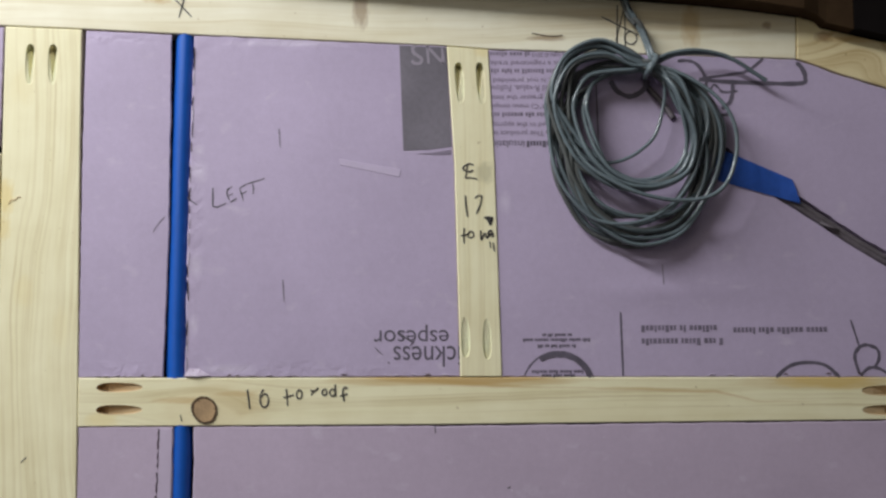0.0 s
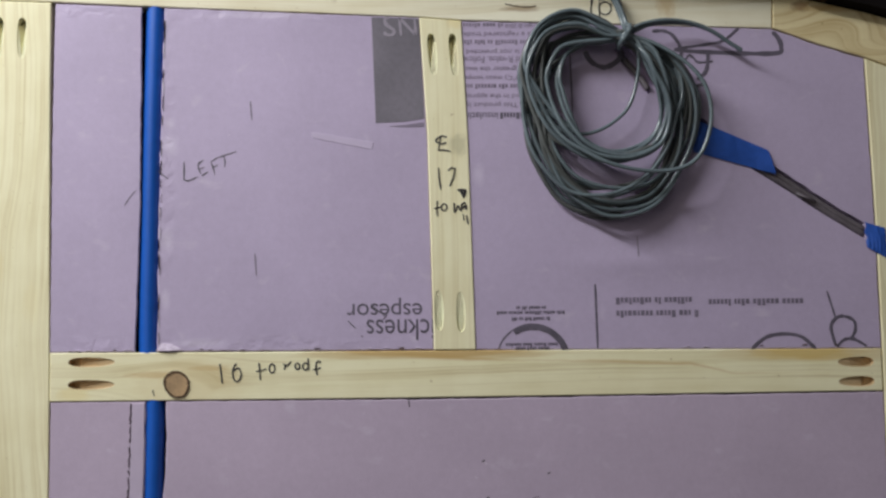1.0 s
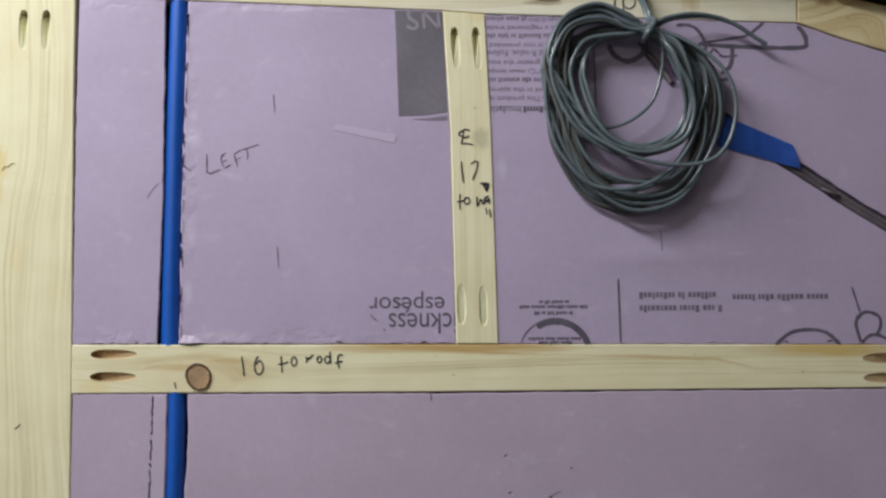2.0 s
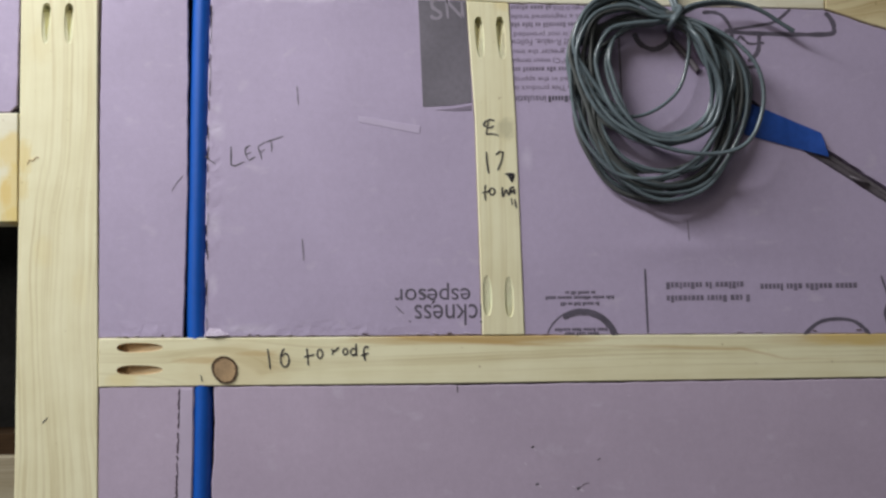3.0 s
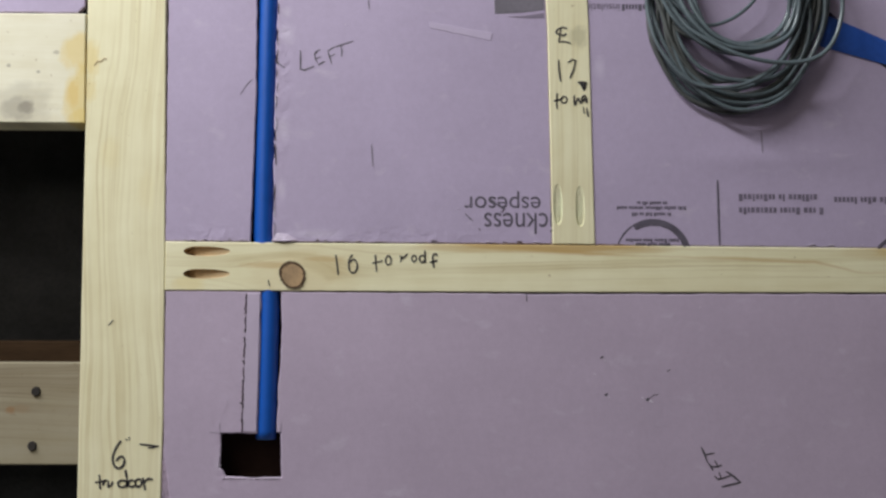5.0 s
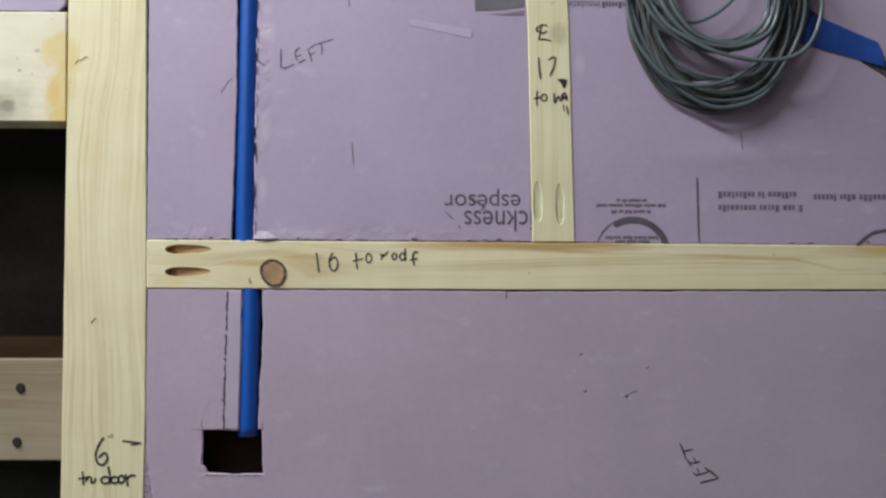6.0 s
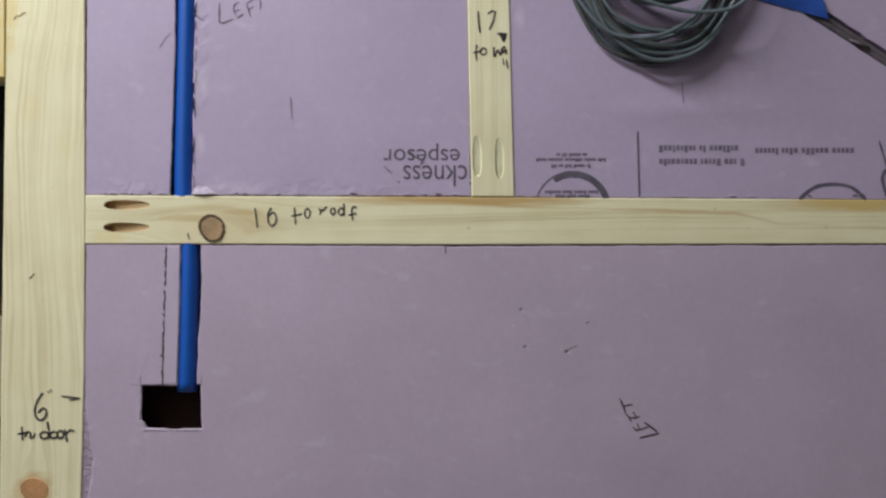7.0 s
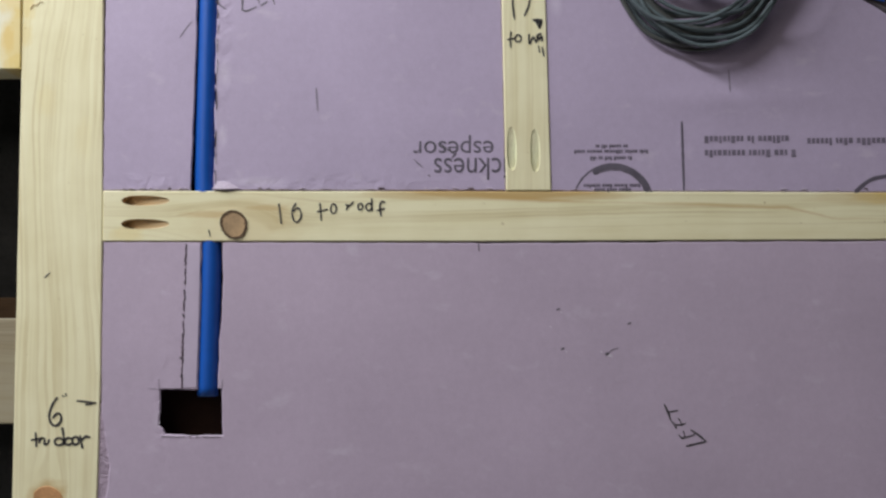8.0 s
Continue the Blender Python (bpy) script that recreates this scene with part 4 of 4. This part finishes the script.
slab("foam_strip", ragged([(0.0640, 1.0495), (0.0748, 1.0495), (0.0758, 1.1030), (0.0762, 1.1585), (0.0660, 1.1585), (0.0652, 1.1030)], 0.004, 0.0003, 21), FY - 0.0004, 0.004, M_BRUISE, lower, "loose foam strip beside the pipe", chamfer=0.0003)
cut_rnd = random.Random(5)
cut_k = 0
while cut_k < 60:
    n_cut = cut_rnd.randint(2, 9)
    strokes("cut_line", [[(0.0632 + 0.0020 * k / 60 + 0.0006 * cut_rnd.uniform(-1, 1), 1.0490 + 0.1095 * k / 60) for k in range(cut_k, min(60, cut_k + n_cut) + 1)]], 0.0008 + 0.0007 * cut_rnd.random(), FY - 0.0004, M_CUT, lower, "ragged knife cut")
    cut_k += n_cut + cut_rnd.choice((0, 0, 1, 2))
for k in range(7):
    cz = 1.056 + 0.016 * k + 0.004 * cut_rnd.random()
    strokes("cut_nick", [[(0.0634 + 0.0003 * k - 0.0024 * cut_rnd.random(), cz), (0.0640 + 0.0003 * k, cz - 0.0018)]], 0.0012, FY - 0.0004, M_INK, lower)
for k in range(9):
    hx = 0.048 + 0.0052 * k
    strokes("torn_edge", [[(hx, 1.0135 - 0.0006 * cut_rnd.random()), (hx + 0.002 + 0.003 * cut_rnd.random(), 1.0131)]], 0.0009, FY - 0.0004, M_SCUFF, lower)
for k in range(3):
    strokes("torn_edge", [[(0.0462 + 0.001 * cut_rnd.random(), 1.022 + 0.008 * k), (0.0470, 1.024 + 0.008 * k)]], 0.0008, FY - 0.0004, M_SCUFF, lower)
for line in ([(0.0462, 1.0485), (0.0458, 1.0560)], [(0.0940, 1.0490), (0.0945, 1.0560)], [(0.0380, 1.0490), (0.0462, 1.0482)]):
    strokes("cut_line", [line], 0.0006, FY, M_FAINT, lower)
strokes("handwriting", [[(0.4263, 1.0382), (0.4293, 1.0316), (0.4313, 1.0253)], [(0.4293, 1.0319), (0.4368, 1.0333)], [(0.4319, 1.0253), (0.4336, 1.023), (0.4354, 1.0197)], [(0.4336, 1.0227), (0.4393, 1.0227), (0.4423, 1.0239)], [(0.4369, 1.0274), (0.4396, 1.0227)], [(0.4366, 1.0153), (0.4393, 1.0128), (0.4438, 1.0138)], [(0.4402, 1.0182), (0.4417, 1.0135)], [(0.4435, 1.0138), (0.4489, 1.0156)], [(0.4458, 1.019), (0.4518, 1.015), (0.457, 1.0104), (0.4488, 1.0085), (0.442, 1.0068)]], 0.0017, FY, M_INK, lower, "slanting inked word LEFT")
strokes("tick", [[(0.2882, 1.1590), (0.2886, 1.1528)]], 0.0011, FY, M_INK, lower)
# dents drawn flat: dark strokes for shade in the hollows, pale ones for highlights
for dx, dz, w in ((0.3480, 1.1085, 0.0017), (0.3512, 1.0790, 0.0020), (0.3842, 1.0752, 0.0030), (0.4010, 1.0980, 0.0014)):
    d = strokes("dent_shading", [[(dx - 0.0012, dz - 0.0005), (dx, dz), (dx + 0.0014, dz + 0.0008)]], w, FY, M_PENCIL, lower)
strokes("crack", [[(0.3842, 1.0755), (0.3890, 1.0788), (0.3930, 1.0795)]], 0.0006, FY, M_PENCIL, lower)
strokes("dent_shading", [[(0.3855, 1.0735), (0.3872, 1.0748)]], 0.0022, FY, M_SCUFF, lower)
strokes("dent_shading", [[(0.3715, 1.0498), (0.3722, 1.0502)]], 0.0016, FY, M_SCUFF, lower)

for dx, dz in ((0.3495, 1.1070), (0.3530, 1.0775), (0.3870, 1.0738), (0.3795, 1.0772), (0.3415, 1.0960)):
    strokes("torn_lip", [[(dx, dz), (dx + 0.0016, dz - 0.0011)]], 0.0016, FY - 0.0002, M_SCUFF, lower)

crumb_rnd = random.Random(17)
for owner, x0, x1, z0 in ((middle, 0.11, 0.305, 1.2003), (narrow, 0.004, 0.064, 1.2008), (right, 0.36, 0.66, 1.1985)):
    for k in range(9):
        ex = crumb_rnd.uniform(x0, x1)
        ez = z0 + (0.0008 * crumb_rnd.random() if z0 < 1.4 else -0.042 * (ex - 0.10) + 0.0015)
        strokes("torn_edge", [[(ex, ez), (ex + crumb_rnd.uniform(0.001, 0.005), ez + crumb_rnd.uniform(-0.0006, 0.0008))]], crumb_rnd.uniform(0.0005, 0.0012), FY - 0.0006, M_SCUFF if k % 4 else M_KNOT_RING, owner)
for k in range(16):
    owner, x0, x1, z0, z1 = ((middle, 0.10, 0.29, 1.22, 1.46), (lower, 0.12, 0.62, 0.98, 1.15), (right, 0.52, 0.66, 1.24, 1.42))[k % 3]
    ex, ez = crumb_rnd.uniform(x0, x1), crumb_rnd.uniform(z0, z1)
    strokes("speck", [[(ex, ez), (ex + 0.0008, ez + crumb_rnd.uniform(-0.0012, 0.0012))]], crumb_rnd.uniform(0.0005, 0.0010), FY - 0.0002, M_SCUFF, owner)

for k in range(30):
    tz = crumb_rnd.uniform(1.204, 1.476)
    tx = 0.0866 + 0.0030 * max(0.0, (tz - 1.30) / 0.18) + crumb_rnd.uniform(-0.0003, 0.0004)
    strokes("torn_edge", [[(tx, tz), (tx + crumb_rnd.uniform(-0.0005, 0.0005), tz + crumb_rnd.uniform(0.002, 0.006)), (tx + crumb_rnd.uniform(-0.0004, 0.0006), tz + crumb_rnd.uniform(0.007, 0.014))]], crumb_rnd.uniform(0.0004, 0.0009), FY - 0.0004, (M_CUT, M_CUT, M_BRUISE, M_SCUFF)[k % 4], middle)

# small torn flap of film at the foot of the middle panel
flap = [(0.0850, FY - 0.0016, 1.2006), (0.0890, FY - 0.0002, 1.2068), (0.0975, FY - 0.0004, 1.2062), (0.1060, FY - 0.0010, 1.2010), (0.0950, FY - 0.0028, 1.2003)]
fl2 = [(x, y + 0.0005, z - 0.0003) for x, y, z in flap]
obj("torn_film", flap + fl2, [(0, 1, 4), (1, 2, 4), (2, 3, 4), (5, 9, 6), (6, 9, 7), (7, 9, 8), (0, 1, 6, 5), (1, 2, 7, 6), (2, 3, 8, 7), (3, 4, 9, 8), (4, 0, 5, 9)], M_FILM, middle, "curled torn film")

# ---- cable in the groove, and the tape over it ----
def mid_line(k, y):
    return [(u[0] * (1 - k) + l[0] * k, y, u[1] * (1 - k) + l[1] * k) for u, l in zip(groove_up, groove_low)]


cable = tagged(new("cable"), "grey twin cable pressed into the foam groove", "cable")
tube("strand", smooth_path(mid_line(0.36, 0.0038), 6), 0.0026, M_CABLE, cable, sides=10)
tube("strand", smooth_path(mid_line(0.68, 0.0044), 6), 0.0026, M_CABLE, cable, sides=10)
tube("strand", smooth_path([(0.4679, 0.007, 1.4447), (0.4807, 0.004, 1.4293), (0.4907, 0.000, 1.4130)], 6), 0.0026, M_CABLE, cable, sides=10)
tube("strand", smooth_path([(0.612, 0.006, 1.3265), (0.617, -0.001, 1.3225), (0.624, -0.001, 1.3195), (0.632, 0.006, 1.3180)], 6), 0.0013, M_CABLE, cable, sides=8)


def tape(label, outline, bow, seed):
    """A strip of tape: two long edges joined by rows, slightly creased."""
    (a, b, c, d) = [Vector(p) for p in outline]
    n, k = 22, 8
    verts, faces = [], []
    for s in range(2):
        for i in range(n + 1):
            for j in range(k + 1):
                u, v = i / n, j / k
                p = a.lerp(b, u).lerp(d.lerp(c, u), v)
                if i in (0, n):
                    p.x += (0.0045 if i == 0 else 0.0015) * noise.noise((v * 7, seed, i))
                y = -0.0006 - bow * math.sin(math.pi * v) * (0.6 + 0.4 * math.sin(u * 5 + seed)) - 0.0010 * abs(noise.noise((u * 5, v * 3, seed)))
                verts.append((p.x, y + 0.0002 * s, p.y))
    m = (n + 1) * (k + 1)
    for s in range(2):
        for i in range(n):
            for j in range(k):
                q = s * m + i * (k + 1) + j
                faces.append((q, q + 1, q + k + 2, q + k + 1))
    return tagged(obj("tape_strip", verts, faces, M_TAPE, None, "", True), label, "tape")


tape("blue masking tape strip over the cable groove", [(0.5225, 1.3905), (0.5900, 1.3610), (0.5958, 1.3408), (0.5270, 1.3600)], 0.0028, 1)
tape("short blue masking tape over the groove end", [(0.6690, 1.3000), (0.6860, 1.2950), (0.6860, 1.2700), (0.6700, 1.2790)], 0.0015, 5)

# ---- the hanging coil of wire ----
coil = tagged(new("wire_coil"), "loosely coiled grey-green wire hung from a nail", "wire coil")
CX, CZ, S = 0.4527, 1.4062, 0.0002427
R_WIRE = 0.00168
# two bundles of turns, a short one in front of a long one: (degrees, inner, outer) reach from the middle
SHORT = ((90, 178, 236), (112, 184, 302), (135, 190, 322), (160, 170, 306), (180, 150, 286), (205, 145, 262), (225, 152, 246), (248, 170, 234), (270, 183, 233), (292, 188, 240), (315, 185, 250), (338, 178, 236), (360, 170, 222), (382, 166, 206), (405, 178, 212))
LONG = ((90, 182, 246), (112, 200, 300), (135, 226, 322), (160, 205, 306), (180, 200, 288), (205, 216, 304), (225, 258, 338), (248, 302, 398), (270, 318, 420), (292, 310, 410), (315, 272, 356), (338, 230, 330), (360, 208, 314), (382, 196, 282), (405, 194, 240))


def coil_turn(reach, share, y_mid, seed):
    """One turn: it leaves the wrap, strays between the bundle's inner and outer side, and comes back to the wrap."""
    q = random.Random(seed)
    p1, p2, p3, s1, s2 = q.uniform(0, 6.3), q.uniform(0, 6.3), q.uniform(0, 6.3), q.uniform(0.28, 0.55), q.uniform(0.15, 0.38)
    pts = [(70 + q.uniform(-7, 7), 203 + q.uniform(-16, 16), -0.017 + q.uniform(-0.006, 0.006))]
    for deg, inner, outer in reach:
        w = radians(deg)
        k = min(1.0, max(0.0, share + s1 * math.sin(w + p1) + s2 * math.sin(2 * w + p2)))
        near = math.exp(-((deg - 72) / 18) ** 2) + math.exp(-((deg - 430) / 18) ** 2)
        y = y_mid + 0.0032 * math.sin(w + p3) + 0.002 * math.sin(2 * w + p2)
        pts.append((deg, inner + (outer - inner) * k, min(-0.0030, y + (-0.017 - y) * min(1.0, near))))
    return smooth_path([(CX + r * S * math.cos(radians(d)), y, CZ + r * S * math.sin(radians(d))) for d, r, y in pts], 7, True)


for i in range(10):
    tube("loop", coil_turn(SHORT, (i + 0.5) / 10, -0.013 - 0.013 * ((i * 3) % 10) / 10, 130 + i), R_WIRE * (0.94 + 0.03 * (i % 5)), M_WIRE_DARK_SHADED if i == 4 else M_WIRE, coil, sides=10, closed=True)
# every second long turn is coloured darker, for shade low in the bundle
for i in range(17):
    tube("loop", coil_turn(LONG, (i + 0.5) / 17, -0.005 - 0.014 * ((i * 5) % 17) / 17, 230 + i), R_WIRE * (0.94 + 0.03 * (i % 5)), M_WIRE_DARK_SHADED if i % 2 else M_WIRE, coil, sides=10, closed=True)


def px(u, v):
    """Offsets in the coil's own units, from its middle."""
    return CX + u * S, CZ + v * S


def strand(name, pts, r, material, label=""):
    return tube(name, smooth_path([(*px(u, v)[:1], y, px(u, v)[1]) for u, v, y in pts], 10), r, material, coil, label, sides=9)


# one wide stray turn, one thin inner turn
strand("loop", [(85, 196, -0.019), (165, 160, -0.025), (262, 92, -0.029), (322, 10, -0.031), (338, -95, -0.031), (306, -205, -0.031), (240, -262, -0.030), (125, -274, -0.030), (5, -250, -0.030), (-85, -205, -0.027), (-160, -150, -0.023), (-210, -70, -0.018)], R_WIRE, M_WIRE)
strand("loop", [(90, 196, -0.014), (110, 140, -0.016), (110, 65, -0.014), (78, -40, -0.014), (18, -100, -0.013), (-50, -132, -0.014), (-105, -136, -0.017), (-150, -120, -0.017)], 0.0015, M_WIRE)
# the wrap round the bundle, and the bight that sticks out sideways
strand("wrap", [(48, 160, -0.013), (52, 172, -0.026), (66, 192, -0.027), (78, 214, -0.026), (86, 228, -0.016), (72, 232, -0.009)], 0.0024, M_WIRE, "wire wrapped round the bundle")
strand("wrap", [(44, 176, -0.013), (54, 188, -0.026), (70, 204, -0.027), (80, 226, -0.023), (70, 238, -0.013)], 0.0019, M_WIRE)
strand("bight", [(78, 212, -0.019), (129, 238, -0.018), (215, 252, -0.017), (310, 242, -0.014), (376, 214, -0.013), (425, 182, -0.012), (472, 152, -0.012)], 0.0018, M_WIRE)
strand("bight", [(82, 204, -0.017), (158, 238, -0.016), (272, 246, -0.013), (357, 225, -0.012), (414, 191, -0.012), (466, 156, -0.010)], 0.0016, M_WIRE)
# suspension up to the nail at the roof edge
strand("hanger", [(68, 214, -0.016), (64, 250, -0.012), (46, 312, -0.009), (20, 368, -0.009), (0, 404, -0.010), (-10, 446, -0.009)], 0.0019, M_WIRE)
strand("hanger", [(78, 212, -0.019), (72, 256, -0.014), (52, 316, -0.011), (24, 372, -0.010), (2, 414, -0.008), (-12, 446, -0.008)], 0.0017, M_WIRE)
strand("hanger", [(14, 372, -0.010), (34, 356, -0.011), (50, 330, -0.010), (60, 312, -0.008)], 0.0023, M_WIRE_DARK_SHADED, "dark end of the wire")
strand("hanger", [(-20, 446, -0.006), (-6, 392, -0.008), (8, 366, -0.009), (22, 352, -0.010)], 0.0018, M_WIRE_DARK_SHADED)
nx, nz = px(-14, 444)
nail = tagged(new("nail"), "dark steel nail under the roof edge", "nail")
tube("shank", [(nx, 0.012, nz - 0.001), (nx, -0.011, nz + 0.001)], 0.0016, M_STEEL, nail)
tube("head", [(nx, -0.011, nz + 0.001), (nx, -0.0125, nz + 0.0012)], 0.0026, M_STEEL, nail, sides=14)

# ---- the dark roof edge above the top rail ----
def roof(name, xs, zs, lip, y1, height, material, label):
    verts, faces = [], []
    for x, z, d in zip(xs, zs, lip):
        verts += [(x, -d, z), (x, y1, z), (x, y1, z + height), (x, -d, z + height)]
    n = len(xs)
    for i in range(n - 1):
        for k in range(4):
            faces.append((4 * i + k, 4 * i + (k + 1) % 4, 4 * i + 4 + (k + 1) % 4, 4 * i + 4 + k))
    faces += [(0, 1, 2, 3), (4 * n - 4, 4 * n - 1, 4 * n - 2, 4 * n - 3)]
    return tagged(obj(name, verts, faces, material), label, "roof sheet")


roof("roof_sheet", (-0.60, 0.0, 0.10, 0.176, 0.26, 0.34, 0.411, 0.505, 0.553, 0.598, 0.612, 0.619, 0.642), (1.5455, 1.5293, 1.5275, 1.5264, 1.5246, 1.5221, 1.5186, 1.5121, 1.5076, 1.5020, 1.4978, 1.4922, 1.4868),
     (-0.004, 0.001, 0.006, 0.013, 0.0205, 0.0252, 0.0280, 0.0280, 0.0260, 0.0220, 0.016, 0.015, 0.015), 0.9, 0.10, M_ROOF, "dark brown roof sheet curving over the top rail")
roof("roof_sheet", (0.6425, 0.648, 0.679, 0.80, 1.12), (1.4868, 1.4862, 1.4792, 1.4430, 1.3010), (0.016,) * 5, 0.9, 0.16, M_BLACK, "black roof sheet sloping over the rail")

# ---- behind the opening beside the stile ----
# unseen box added behind the frame; near-black colour stands in for its shade
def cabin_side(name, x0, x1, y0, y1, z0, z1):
    return tagged(part(name, box_bm(x0, x1, y0, y1, z0, z1), M_CABIN_SHADE), "added near-black cabin side that keeps the openings dark", "setting", kind="structure")


cabin_side("cabin_shade_back", -0.62, 1.12, 0.88, 0.90, 0.0, 1.55)
cabin_side("cabin_shade_left", -0.64, -0.62, 0.0, 0.90, 0.0, 1.55)
cabin_side("cabin_shade_right", 1.12, 1.14, 0.0, 0.90, 0.0, 1.55)
setting("wall_panel_right", 0.745, 1.12, 0.002, 0.02, 0.0, 1.28, M_FOAM, "plain foam closing the wall beyond the stile")
# sheet added behind the foam; its dark colour gives the cut-out's shaded inside
setting("cutout_backing", -0.03, 1.1, 0.0300, 0.036, 0.0, 1.45, M_CUTOUT_SHADE, "dark brown sheet added behind the foam for the cut-out's shade")
low_board = tagged(part("inner_board", box_bm(-0.62, -0.03, 0.050, 0.069, 1.0175, 1.1022, 0.0012), M_FAR), "pine board darker than the frame, with two dark screws", "board")
for sx, sz in ((-0.116, 1.078), (-0.118, 1.033)):
    bm = bmesh.new()
    bmesh.ops.create_cone(bm, cap_ends=True, segments=16, radius1=0.0042, radius2=0.0034, depth=0.0022, matrix=Matrix.Translation((sx, 0.0492, sz)) @ Matrix.Rotation(radians(90), 4, "X"))
    part("screw", bm, M_STEEL, low_board, "dark round screw head")
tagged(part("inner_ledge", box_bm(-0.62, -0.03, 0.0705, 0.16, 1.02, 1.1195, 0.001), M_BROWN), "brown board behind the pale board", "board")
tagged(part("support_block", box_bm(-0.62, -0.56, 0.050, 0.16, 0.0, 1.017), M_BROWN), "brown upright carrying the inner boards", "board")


def drape(x0, x1, z0, z1, y):
    verts, faces = [], []
    nx_, nz_ = 14, 46
    for s in range(2):
        for i in range(nx_ + 1):
            for j in range(nz_ + 1):
                x, z = x0 + (x1 - x0) * i / nx_, z0 + (z1 - z0) * j / nz_
                f = 0.010 * math.sin(z * 118 + 1.5 * x) + 0.004 * math.sin(z * 260 + x * 9) + 0.006 * noise.noise((x * 9, z * 14, 2))
                verts.append((x, y + f + 0.004 * s, z))
    m = (nx_ + 1) * (nz_ + 1)
    for s in range(2):
        for i in range(nx_):
            for j in range(nz_):
                q = s * m + i * (nz_ + 1) + j
                faces.append((q, q + 1, q + nz_ + 2, q + nz_ + 1))
    return tagged(obj("black_drape", verts, faces, M_FABRIC, None, "", True), "black cloth hanging in folds behind the opening", "cloth")


drape(-0.60, -0.02, 0.0, 1.52, 0.19)
